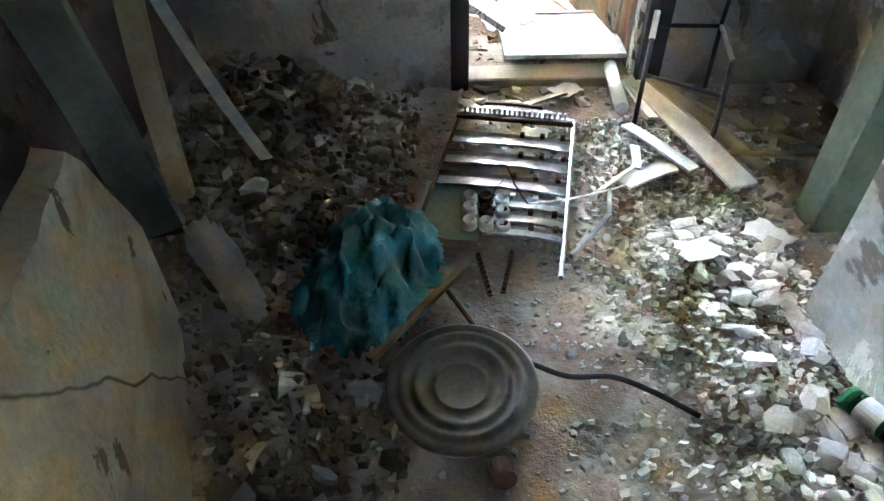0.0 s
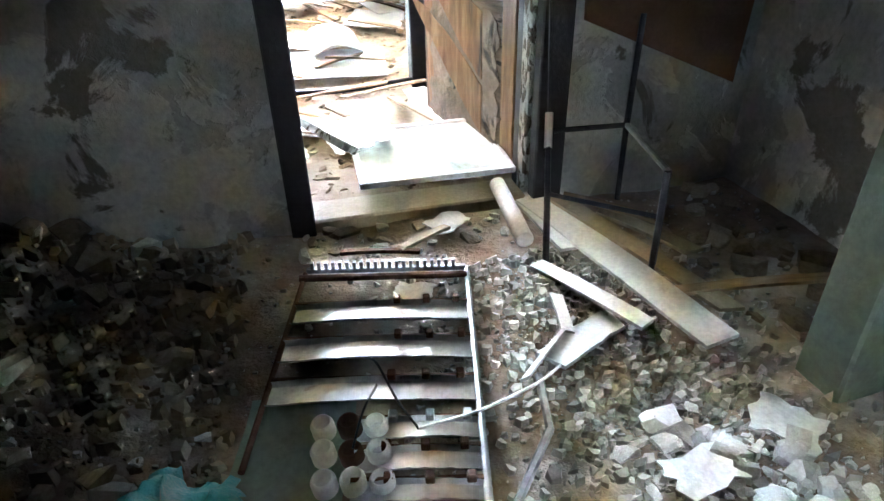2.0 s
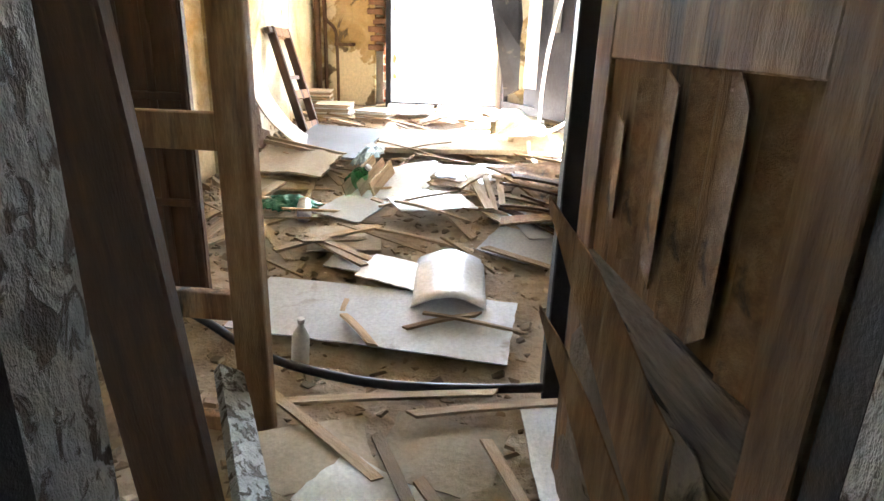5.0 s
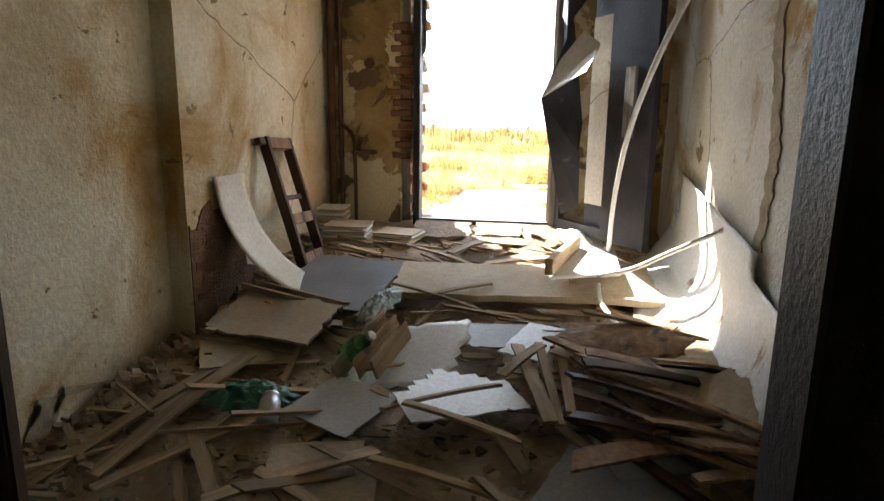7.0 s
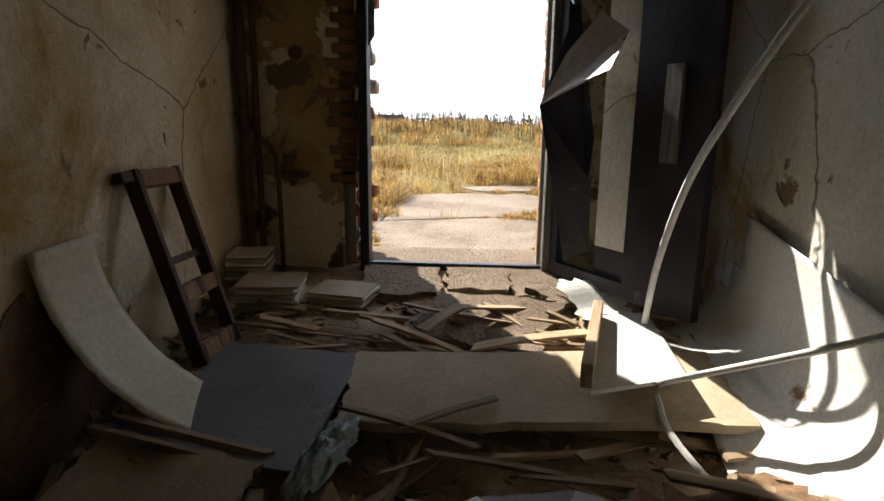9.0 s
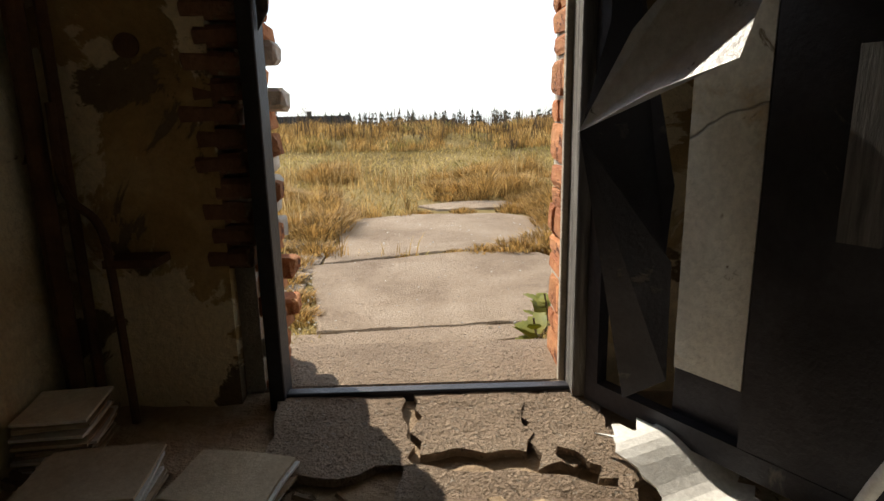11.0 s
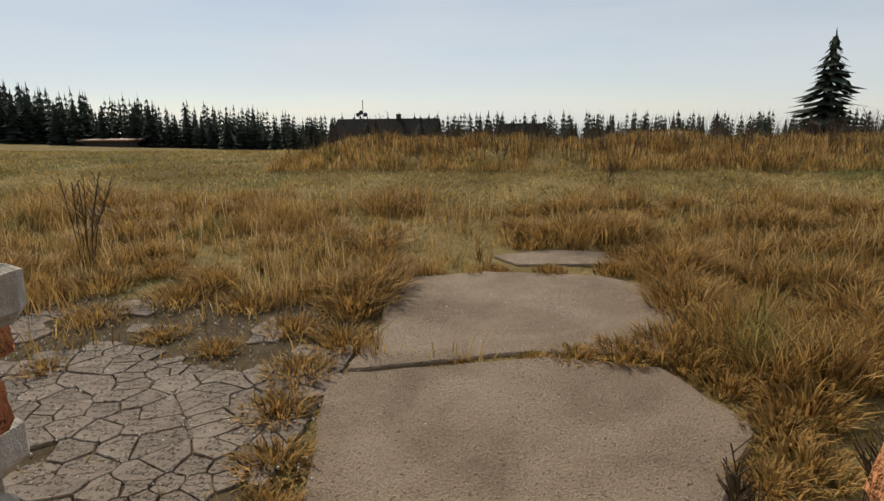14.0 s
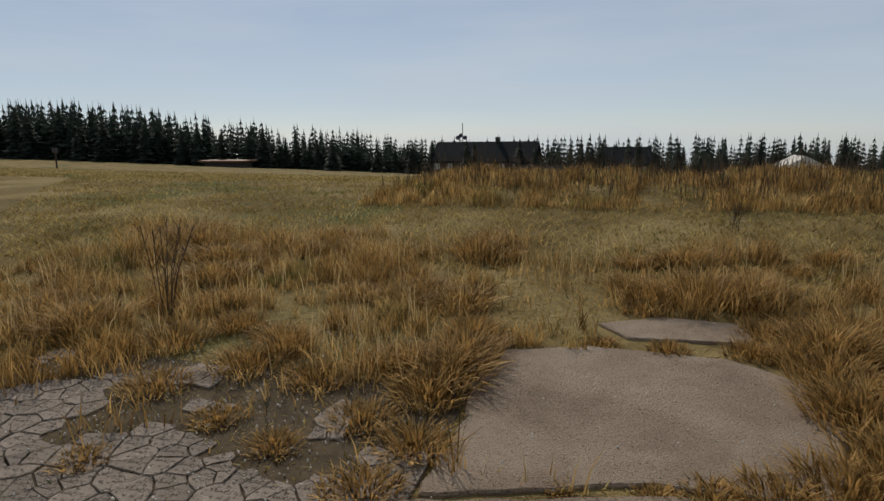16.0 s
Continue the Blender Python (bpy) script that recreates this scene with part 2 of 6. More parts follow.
M_GROUND = mat("dry turf", [(0.11, 0.08, 0.035), (0.20, 0.15, 0.065), (0.30, 0.23, 0.11)], 0.45, 0.95, 1.0, 9, patch=((0.10, 0.105, 0.04), 0.16, 0.54, 0.10), patch2=((0.29, 0.24, 0.16), 0.30, 0.64, 0.06), bump_dist=0.09, spec=0.03)
M_GRASS = leafy(mat("dry grass", [(0.17, 0.095, 0.03), (0.37, 0.23, 0.08), (0.56, 0.40, 0.17)], 1.6, 0.7, 0.0, 8, island=0.7, patch=((0.13, 0.14, 0.045), 0.9, 0.56, 0.12), spec=0.1), 0.38)
M_STALK = leafy(mat("pale dry grass stalks", [(0.42, 0.30, 0.13), (0.62, 0.48, 0.26)], 2, 0.7, 0.0, 8, island=0.4, spec=0.1), 0.4)
M_SHORT = leafy(mat("short dry grass", [(0.17, 0.12, 0.04), (0.34, 0.25, 0.09), (0.48, 0.38, 0.17)], 0.7, 0.8, 0.0, 8, island=0.55, patch=((0.14, 0.15, 0.045), 0.28, 0.55, 0.12), spec=0.05), 0.35)
M_WEED = mat("dead weed stems", [(0.05, 0.035, 0.02), (0.12, 0.08, 0.045)], 5, 0.8, 0.0, island=0.3)
M_LEAF = leafy(mat("yellow green leaf", [(0.16, 0.20, 0.03), (0.34, 0.30, 0.05)], 8, 0.6, 0.1, island=0.3), 0.4)
M_FIR = mat("dark fir foliage", [(0.010, 0.018, 0.012), (0.022, 0.034, 0.020)], 0.6, 0.9, 0.0, 4, vary=0.3, island=0.4)
M_BARK = mat("bark", [(0.03, 0.022, 0.016), (0.06, 0.045, 0.03)], 5, 0.9, 0.3)
M_ROOF = mat("dark metal roof", [(0.008, 0.010, 0.012), (0.016, 0.018, 0.020)], 1.0, 0.9, 0.1, spec=0.05)
M_HOUSEWALL = mat("rendered house wall", [(0.05, 0.045, 0.04), (0.09, 0.08, 0.07)], 1, 0.9, 0.1)
M_PALEWALL = mat("pale house wall", [(0.5, 0.48, 0.43), (0.62, 0.6, 0.55)], 1, 0.9, 0.1)


def clear(name, colour, rough):
    m = bpy.data.materials.new(name)
    m.use_nodes = True
    b = m.node_tree.nodes["Principled BSDF"]
    b.inputs["Base Color"].default_value, b.inputs["Roughness"].default_value = (*colour, 1), rough
    b.inputs["Transmission Weight"].default_value, b.inputs["IOR"].default_value = 1.0, 1.45
    return m


M_GREENGLASS = clear("green bottle glass", (0.06, 0.42, 0.16), 0.08)
M_PANE = mat("dusty glass plate", [(0.55, 0.60, 0.55), (0.66, 0.70, 0.65)], 3, 0.12, 0.05, 20, spec=0.8, patch=((0.28, 0.27, 0.22), 2.2, 0.56, 0.10))

# ---- mesh helpers ----
rng = random.Random(7)
nr = np.random.default_rng(7)


def put(name, bm, material, parent=None, m=None, smooth=False):
    me = bpy.data.meshes.new(name)
    bmesh.ops.recalc_face_normals(bm, faces=bm.faces)
    bm.to_mesh(me)
    bm.free()
    me.materials.append(material)
    if smooth:
        me.polygons.foreach_set("use_smooth", [True] * len(me.polygons))
    ob = new(name, me)
    if parent:
        ob.parent = parent
    if m:
        ob.matrix_basis = m
    return ob


def part(name, bm, material, parent, label="", m=None, smooth=False):
    ob = put(name, bm, material, parent, m, smooth)
    return tagged(ob, label) if label else ob


def solo(name, bm, material, label, category, m=None, group="", smooth=False):
    return tagged(put(name, bm, material, None, m, smooth), label, category, group)


def thing(name, label, category, m=None, group=""):
    ob = new(name)
    if m:
        ob.matrix_basis = m
    return tagged(ob, label, category, group)


def structure(name, bm, material, label="", category="structure"):
    return tagged(put(name, bm, material), label or name.replace("_", " "), category, kind="structure")


def block(a, b, bm=None, bevel=0.0):
    bm = bm or bmesh.new()
    c, s = [(p + q) / 2 for p, q in zip(a, b)], [abs(q - p) for p, q in zip(a, b)]
    vs = bmesh.ops.create_cube(bm, size=1, matrix=Matrix.Translation(c) @ Matrix.Diagonal((*s, 1)))["verts"]
    if bevel:
        es = list({e for v in vs for e in v.link_edges})
        bmesh.ops.bevel(bm, geom=es, offset=bevel, segments=1, affect="EDGES")
    return bm


def plank_bm(length, width, thick, seed=0, rough_end=0.02, bend=0.0, n=6, bm=None):
    """A board along y with uneven ends and edges and a slight bow."""
    r = random.Random(seed)
    bm = bm or bmesh.new()
    rings = []
    for k in range(n + 1):
        y = (k / n - 0.5) * length
        z = bend * (1 - (2 * k / n - 1) ** 2)
        w = [width / 2 * (1 + r.uniform(-0.06, 0.06)) for _ in (0, 1)]
        jag = [r.uniform(-rough_end, rough_end) if k in (0, n) else 0 for _ in (0, 1)]
        rings.append([bm.verts.new(p) for p in ((-w[0], y + jag[0], z), (w[1], y + jag[1], z), (w[1], y + jag[1], z + thick), (-w[0], y + jag[0], z + thick))])
    for a, b in zip(rings, rings[1:]):
        for i in range(4):
            bm.faces.new((a[i], a[(i + 1) % 4], b[(i + 1) % 4], b[i]))
    bm.faces.new(rings[0][::-1])
    bm.faces.new(rings[-1])
    return bm


def sheet_bm(w, d, thick, height=None, seed=0, jag=0.01, nx=12, ny=12, keep=None, solid=False):
    """A sheet with thickness; height(u, v) bends it (u, v in -0.5..0.5 across width and depth); keep(u, v) tears bits away."""
    r = random.Random(seed)
    bm = bmesh.new()
    top, bot = {}, {}
    for i in range(nx + 1):
        for j in range(ny + 1):
            u, v = i / nx - 0.5, j / ny - 0.5
            x, y = u * w, v * d
            if i in (0, nx):
                x += r.uniform(-jag, jag)
            if j in (0, ny):
                y += r.uniform(-jag, jag)
            h = height(u, v) if height else 0.0
            dx, dy, z = h if isinstance(h, tuple) else (0, 0, h)
            top[i, j] = bm.verts.new((x + dx, y + dy, z + thick))
            bot[i, j] = bm.verts.new((x + dx, y + dy, z))
    cells = {(i, j) for i in range(nx) for j in range(ny) if not keep or keep((i + 0.5) / nx - 0.5, (j + 0.5) / ny - 0.5)}
    if solid:
        for i, j in cells:
            bm.faces.new([top[k] for k in ((i, j), (i + 1, j), (i + 1, j + 1), (i, j + 1))])
        bmesh.ops.delete(bm, geom=[v for v in bm.verts if not v.link_faces], context="VERTS")
        bmesh.ops.recalc_face_normals(bm, faces=bm.faces)
        bmesh.ops.solidify(bm, geom=bm.faces[:], thickness=thick)
        return bm
    for i, j in cells:
        q = [(i, j), (i + 1, j), (i + 1, j + 1), (i, j + 1)]
        bm.faces.new([top[k] for k in q])
        bm.faces.new([bot[k] for k in q[::-1]])
        for (a, b), nb in zip(zip(q, q[1:] + q[:1]), ((i, j - 1), (i + 1, j), (i, j + 1), (i - 1, j))):
            if nb not in cells:
                bm.faces.new((top[a], bot[a], bot[b], top[b]))
    bmesh.ops.delete(bm, geom=[v for v in bm.verts if not v.link_faces], context="VERTS")
    return bm


def tube_bm(points, radius, seg=8, bm=None, flat=1.0):
    """A round bar or cable swept along points."""
    bm = bm or bmesh.new()
    pts = [Vector(p) for p in points]
    rings = []
    for k, p in enumerate(pts):
        d = (pts[min(k + 1, len(pts) - 1)] - pts[max(k - 1, 0)]).normalized()
        side = d.cross(Vector((0, 0, 1)))
        side = side.normalized() if side.length > 0.05 else Vector((1, 0, 0))
        up = side.cross(d)
        rings.append([bm.verts.new(p + radius * (math.cos(a) * side + flat * math.sin(a) * up)) for a in (2 * math.pi * i / seg for i in range(seg))])
    for a, b in zip(rings, rings[1:]):
        for i in range(seg):
            bm.faces.new((a[i], a[(i + 1) % seg], b[(i + 1) % seg], b[i]))
    bm.faces.new(rings[0][::-1])
    bm.faces.new(rings[-1])
    return bm


def smooth_path(points, n=8):
    """A Catmull-Rom line through a few points."""
    p = [Vector(q) for q in points]
    p = [2 * p[0] - p[1]] + p + [2 * p[-1] - p[-2]]
    out = []
    for k in range(1, len(p) - 2):
        for i in range(n):
            t = i / n
            out.append(0.5 * (2 * p[k] + (p[k + 1] - p[k - 1]) * t + (2 * p[k - 1] - 5 * p[k] + 4 * p[k + 1] - p[k + 2]) * t * t + (3 * p[k] - p[k - 1] - 3 * p[k + 1] + p[k + 2]) * t ** 3))
    return out + [p[-2]]


def lathe_bm(profile, seg=32, bm=None):
    bm = bm or bmesh.new()
    rings = [[bm.verts.new((r * math.cos(2 * math.pi * i / seg), r * math.sin(2 * math.pi * i / seg), z)) for i in range(seg)] for r, z in profile]
    for a, b in zip(rings, rings[1:]):
        for i in range(seg):
            bm.faces.new((a[i], a[(i + 1) % seg], b[(i + 1) % seg], b[i]))
    bm.faces.new(rings[0][::-1])
    bm.faces.new(rings[-1])
    return bm


def stone_bm(seed, squash=0.6, bm=None, m=None):
    """An angular broken lump about 1 across: a cube cut by random planes."""
    r = random.Random(seed)
    b = bmesh.new()
    bmesh.ops.create_cube(b, size=1)
    for _ in range(7):
        nrm = Vector((r.uniform(-1, 1), r.uniform(-1, 1), r.uniform(-1, 1))).normalized()
        res = bmesh.ops.bisect_plane(b, geom=b.verts[:] + b.edges[:] + b.faces[:], plane_co=nrm * r.uniform(0.36, 0.52), plane_no=nrm, clear_outer=True)
        bmesh.ops.contextual_create(b, geom=[g for g in res["geom_cut"] if isinstance(g, bmesh.types.BMEdge)])
    for v in b.verts:
        v.co.z *= squash
    return b


def from_arrays(name, verts, faces, material, label, category, kind="stuff"):
    me = bpy.data.meshes.new(name)
    me.from_pydata(verts, [], faces)
    me.materials.append(material)
    return tagged(new(name, me), label, category, kind=kind)


def hall_z(y):
    """The hall's floor climbs towards the way out."""
    return -0.075 if y < 3.0 else (-0.075 + 0.075 * (y - 3.0) / 1.3 if y < 4.3 else 0.145 * (y - 4.3))


def hz(x, y):
    """Hall floor with trodden rubble on it."""
    return hall_z(y) + 0.022 * noise.noise((x * 2.1, y * 2.1, 3)) + 0.012 * noise.noise((x * 7, y * 7, 5))


def az(x, y):
    """Floor of the dark room: heaped at the left side."""
    heap = 0.20 * max(0.0, min(1.0, (-0.25 - x) / 0.7)) * max(0.0, min(1.0, (y - 0.9) / 0.9))
    return -0.08 + heap + 0.02 * noise.noise((x * 3, y * 3, 1)) + 0.010 * noise.noise((x * 9, y * 9, 2))


def ground_z(x, y):
    """Open ground: level by the house, a low bank, then falling away."""
    z = 0.265 + 0.02 * noise.noise((x * 0.9, y * 0.9, 0))
    if y > 14:
        z += 0.36 * min(1.0, (y - 14) / 7.0)
    bank = max(0.0, 1 - abs(y - 22.9) / 3.6) * max(0.0, min(1.0, (x + 5.6) / 2.2))
    z += 0.34 * bank * bank * (3 - 2 * bank) * (1 + 0.35 * noise.noise((x * 0.3, y * 0.3, 4)))
    if y < 9.2:
        z -= 0.16 * min(1.0, (9.2 - y) / 0.3)
    if y > 25:
        z -= 0.07 * (y - 25) if y < 200 else 12.25 + 0.05 * (y - 200)
    if x < -20 and y > 25:
        z += 0.031 * min(-x - 20, 110) * min(1.0, (y - 25) / 95)
    return z


def grid_floor(name, x0, x1, y0, y1, step, zfun, material, label, under=0.25):
    nx, ny = max(1, round((x1 - x0) / step)), max(1, round((y1 - y0) / step))
    vs = [(x0 + (x1 - x0) * i / nx, y0 + (y1 - y0) * j / ny) for j in range(ny + 1) for i in range(nx + 1)]
    verts = [(x, y, zfun(x, y)) for x, y in vs]
    faces = [(j * (nx + 1) + i, j * (nx + 1) + i + 1, (j + 1) * (nx + 1) + i + 1, (j + 1) * (nx + 1) + i) for j in range(ny) for i in range(nx)]
    ob = from_arrays(name, verts, faces, material, label, "floor", "structure")
    ob.data.polygons.foreach_set("use_smooth", [True] * len(faces))
    return ob


# ---- large structure: the dark room, the passage, the hall, the outer wall ----
TOP = 3.1
grid_floor("floor_room", -1.6, 2.4, -2.6, 3.0, 0.05, az, M_DUST, "dusty floor of the dark room under rubble")
grid_floor("floor_hall", -1.6, 1.6, 3.0, 8.16, 0.05, hz, M_HALLFLOOR, "dirty hall floor strewn with debris")
structure("ceiling_room", block((-1.9, -2.9, TOP), (2.7, 3.0, TOP + 0.2)), M_CEIL, "ceiling of the dark room")
structure("ceiling_hall", block((-1.9, 3.0, TOP + 0.003), (1.9, 8.52, TOP + 0.2)), M_CEIL, "ceiling of the hall")
structure("wall_room_west", block((-1.75, -2.6, -0.4), (-1.15, 2.86, TOP)), M_DARKWALL, "dark mottled side wall")
structure("wall_room_east", block((1.85, -2.6, -0.4), (2.1, 2.86, TOP)), M_PLASTER_A, "stained plaster side wall")
structure("wall_room_south", block((-1.75, -2.85, -0.4), (2.1, -2.6, TOP)), M_PLASTER_A, "back wall of the dark room")
structure("wall_inner_left", block((-1.75, 2.86, -0.4), (0.07, 3.02, TOP)), M_PLASTER_A, "grey plaster wall with flaking patches")
structure("wall_inner_right", block((1.09, 2.86, -0.4), (2.1, 3.02, TOP)), M_PLASTER_A, "grey plaster wall beside the doorway")
structure("wall_inner_head", block((0.08, 2.86, 2.05), (1.09, 3.02, TOP)), M_PLASTER_A, "plaster above the inner doorway")
structure("wall_passage_right", block((1.06, 3.02, -0.4), (1.3, 4.30, TOP)), M_PLASTER_R, "passage wall behind the door leaf")
structure("wall_passage_left", block((-1.5, 3.02, -0.4), (-0.62, 3.2, TOP)), M_PLASTER_L, "passage wall")
structure("wall_hall_stub", block((0.97, 4.302, -0.4), (1.6, 4.45, TOP)), M_PLASTER_R, "short wall beside the second doorway")
structure("wall_hall_left_near", block((-1.6, 3.2, -0.4), (-1.23, 6.20, TOP)), M_PLASTER_L, "cream hall wall with cracked plaster")
structure("wall_hall_left_far", block((-1.6, 6.20, -0.4), (-1.12, 8.1, TOP)), M_PLASTER_L, "cream hall wall with rain stains")
structure("wall_hall_right", block((1.31, 4.45, -0.4), (1.6, 8.1, TOP)), M_PLASTER_R, "pale hall wall with scratched plaster")
structure("wall_outer_left", block((-1.9, 8.1, -0.4), (-0.56, 8.5, TOP)), M_PLASTER_B, "ochre plaster wall, flaking to brick")
structure("wall_outer_right", block((0.66, 8.1, -0.4), (1.9, 8.5, TOP)), M_PLASTER_B, "ochre plaster wall behind the steel door")
structure("wall_outer_head", block((-0.56, 8.1, 2.64), (0.66, 8.5, TOP)), M_PLASTER_B, "wall above the outer doorway")
structure("threshold", block((-0.56, 8.16, -0.2), (0.66, 8.56, 0.575), bevel=0.01), M_CONCRETE, "worn concrete threshold of the outer doorway")

# frames of the inner doorway and of the second doorway
fr = tagged(new("door_frame"), "black painted door frame with peeling white reveal", "door frame", kind="structure")
part("jamb", block((0.065, 2.835, -0.09), (0.152, 2.90, 2.05), bevel=0.006), M_BLACK, fr)
part("jamb", block((0.985, 2.835, -0.09), (1.10, 2.90, 2.05), bevel=0.006), M_BLACK, fr)
part("head", block((0.075, 2.835, 2.05), (1.10, 2.90, 2.14), bevel=0.006), M_BLACK, fr)
part("reveal", block((0.07, 2.902, -0.09), (0.128, 3.05, 2.05), bevel=0.006), M_PEEL, fr, "flaking white paint")
part("reveal", block((0.965, 2.902, -0.09), (1.085, 2.975, 2.05), bevel=0.006), M_PEEL, fr, "flaking white paint")
part("rebate", block((0.972, 2.977, -0.09), (1.085, 3.05, 2.05), bevel=0.004), M_BLACK, fr)
part("sill", block((0.128, 2.86, -0.12), (0.965, 3.03, -0.035), bevel=0.008), M_PLY, fr, "dusty wooden sill")
fr2 = tagged(new("door_frame_hall"), "black painted frame of the second doorway", "door frame", kind="structure")
part("jamb", block((0.80, 4.28, -0.05), (0.968, 4.40, TOP), bevel=0.006), M_BLACK, fr2)

# outdoor ground, one sheet to the horizon
def open_ground():
    xs = np.concatenate([-np.geomspace(3500, 14, 34), np.arange(-13, 13.1, 0.4), np.geomspace(14, 3500, 34)])
    ys = np.concatenate([[-60, -30, -10, -3, 3, 6.5], np.arange(8.5, 32, 0.35), np.geomspace(33, 3800, 44)])
    verts = [(float(x), float(y), ground_z(x, y) if y > 8 else -0.6) for y in ys for x in xs]
    n = len(xs)
    faces = [(j * n + i, j * n + i + 1, (j + 1) * n + i + 1, (j + 1) * n + i) for j in range(len(ys) - 1) for i in range(n - 1)]
    ob = from_arrays("ground", verts, faces, M_GROUND, "dry autumn turf stretching to the horizon", "ground", "structure")
    ob.data.polygons.foreach_set("use_smooth", [True] * len(faces))


open_ground()


# ---- the hall ----
def lay(x, y, up=0.05, yaw=0.0, pitch=0.0, roll=0.0):
    """A pose on the hall floor."""
    return pose(x, y, hall_z(y) + up, 8.2 + pitch if y > 4.3 else 3 + pitch, roll, yaw)


def outer_door():
    t = thing("steel_door", "black steel door leaf, kicked in, with its skin torn and folded", "door")
    hinge, free = Vector((0.60, 8.04, 0)), Vector((1.10, 7.27, 0))
    way = (free - hinge).normalized()
    out = Vector((-way.y, way.x, 0))

    def at(s, z, o=0.0):
        return hinge + way * s + out * o + Vector((0, 0, z))

    def slab(s0, s1, z0, z1, o0, o1):
        bm = bmesh.new()
        c = [bm.verts.new(at(s, z, o)) for s in (s0, s1) for z in (z0, z1) for o in (o0, o1)]
        for f in ((0, 1, 3, 2), (4, 6, 7, 5), (0, 4, 5, 1), (2, 3, 7, 6), (0, 2, 6, 4), (1, 5, 7, 3)):
            bm.faces.new([c[k] for k in f])
        return bm
    part("stile", slab(0, 0.05, 0.57, 2.55, -0.02, 0.025), M_DARKSTEEL, t)
    part("stile", slab(0.87, 0.92, 0.57, 2.55, -0.02, 0.025), M_DARKSTEEL, t)
    part("bottom_rail", slab(0.05, 0.87, 0.57, 0.64, -0.02, 0.025), M_DARKSTEEL, t)
    part("top_rail", slab(0.05, 0.87, 2.48, 2.55, -0.02, 0.025), M_DARKSTEEL, t)
    part("back_skin", slab(0.30, 0.87, 0.64, 2.48, 0.020, 0.024), M_DARKSTEEL, t)
    part("inner_lining", slab(0.30, 0.50, 0.78, 1.95, 0.012, 0.017), M_PLASTER_R, t, "exposed pale lining board")
    part("front_skin", slab(0.52, 0.87, 0.64, 2.48, -0.018, -0.012), M_DARKSTEEL, t)
    part("batten", slab(0.70, 0.78, 1.22, 1.62, -0.045, -0.02), M_WOODGREY, t, "short grey wooden batten")

    def flap(pts, thick):
        bm = bmesh.new()
        a = [bm.verts.new(p) for p in pts]
        b = [bm.verts.new(p + out * thick + Vector((0, 0.002, 0.001))) for p in map(Vector, pts)]
        n = len(pts)
        for k in range(1, n - 1):
            bm.faces.new((a[0], a[k], a[k + 1]))
            bm.faces.new((b[0], b[k + 1], b[k]))
        for k in range(n):
            bm.faces.new((a[k], b[k], b[(k + 1) % n], a[(k + 1) % n]))
        return bm
    tip = Vector((0.46, 7.70, 1.445))
    part("torn_flap", flap([at(0.12, 1.95, -0.02), tip, at(0.30, 1.10, -0.06), at(0.30, 1.30, -0.04)], 0.003), M_DARKSTEEL, t)
    part("folded_edge", flap([tip + Vector((-0.004, -0.004, 0.004)), Vector((0.565, 7.66, 1.68)), Vector((0.70, 7.62, 1.85)), Vector((0.80, 7.52, 1.76)), Vector((0.72, 7.46, 1.60)), Vector((0.58, 7.58, 1.535))], 0.003), M_BENTSTEEL, t, "bare bent metal edge")
    part("hanging_flap", flap([tip, at(0.18, 1.0, -0.10), at(0.24, 0.70, -0.13), at(0.32, 0.76, -0.05), at(0.32, 1.10, -0.06)], 0.003), M_DARKSTEEL, t, "scuffed inner face of the torn skin")
    part("upper_flap", flap([at(0.05, 2.40, -0.03), at(0.10, 1.98, -0.10), at(0.22, 1.90, -0.14), at(0.30, 2.05, -0.06), at(0.28, 2.44, -0.03)], 0.003), M_DARKSTEEL, t)


outer_door()

of = tagged(new("outer_door_frame"), "weathered wooden frame of the outer doorway", "door frame", kind="structure")
part("jamb", block((-0.455, 8.055, 0.5), (-0.405, 8.165, 2.6), bevel=0.004), M_BLACK, of)
part("jamb", block((0.545, 8.04, 0.5), (0.645, 8.16, 2.6), bevel=0.005), M_WOODGREY, of, "grey weathered timber")
part("stop", block((0.525, 8.162, 0.5), (0.548, 8.19, 2.6), bevel=0.003), M_MORTAR, of, "strip of old mortar")
part("sill", block((-0.405, 8.075, 0.52), (0.545, 8.12, 0.592), bevel=0.004), M_DARKSTEEL, of)
part("head", block((-0.455, 8.055, 2.6), (0.645, 8.165, 2.64), bevel=0.004), M_BLACK, of)
part("splinter", plank_bm(0.55, 0.035, 0.008, 3, 0.12), M_WOODGREY, of, "torn strip hanging from the jamb", pose(-0.385, 8.10, 2.05, 90, 0, 0))


def brick_mesh(seed, l=0.245, w=0.115, h=0.063):
    r = random.Random(seed)
    bm = bmesh.new()
    block((-l / 2, -w / 2, 0), (l / 2, w / 2, h), bm, 0.013)
    for v in bm.verts:
        v.co += Vector((r.uniform(-1, 1), r.uniform(-1, 1), r.uniform(-1, 1))) * 0.006
    me = bpy.data.meshes.new("brick")
    bm.to_mesh(me)
    bm.free()
    return me


BRICKS, BRICKS_W, BRICKS_D = [brick_mesh(k) for k in range(6)], [brick_mesh(k + 10) for k in range(3)], [brick_mesh(k + 20) for k in range(3)]
for me in BRICKS_D:
    me.materials.append(M_BRICK_D)
for me in BRICKS:
    me.materials.append(M_BRICK)
for me in BRICKS_W:
    me.materials.append(M_BRICK_W)


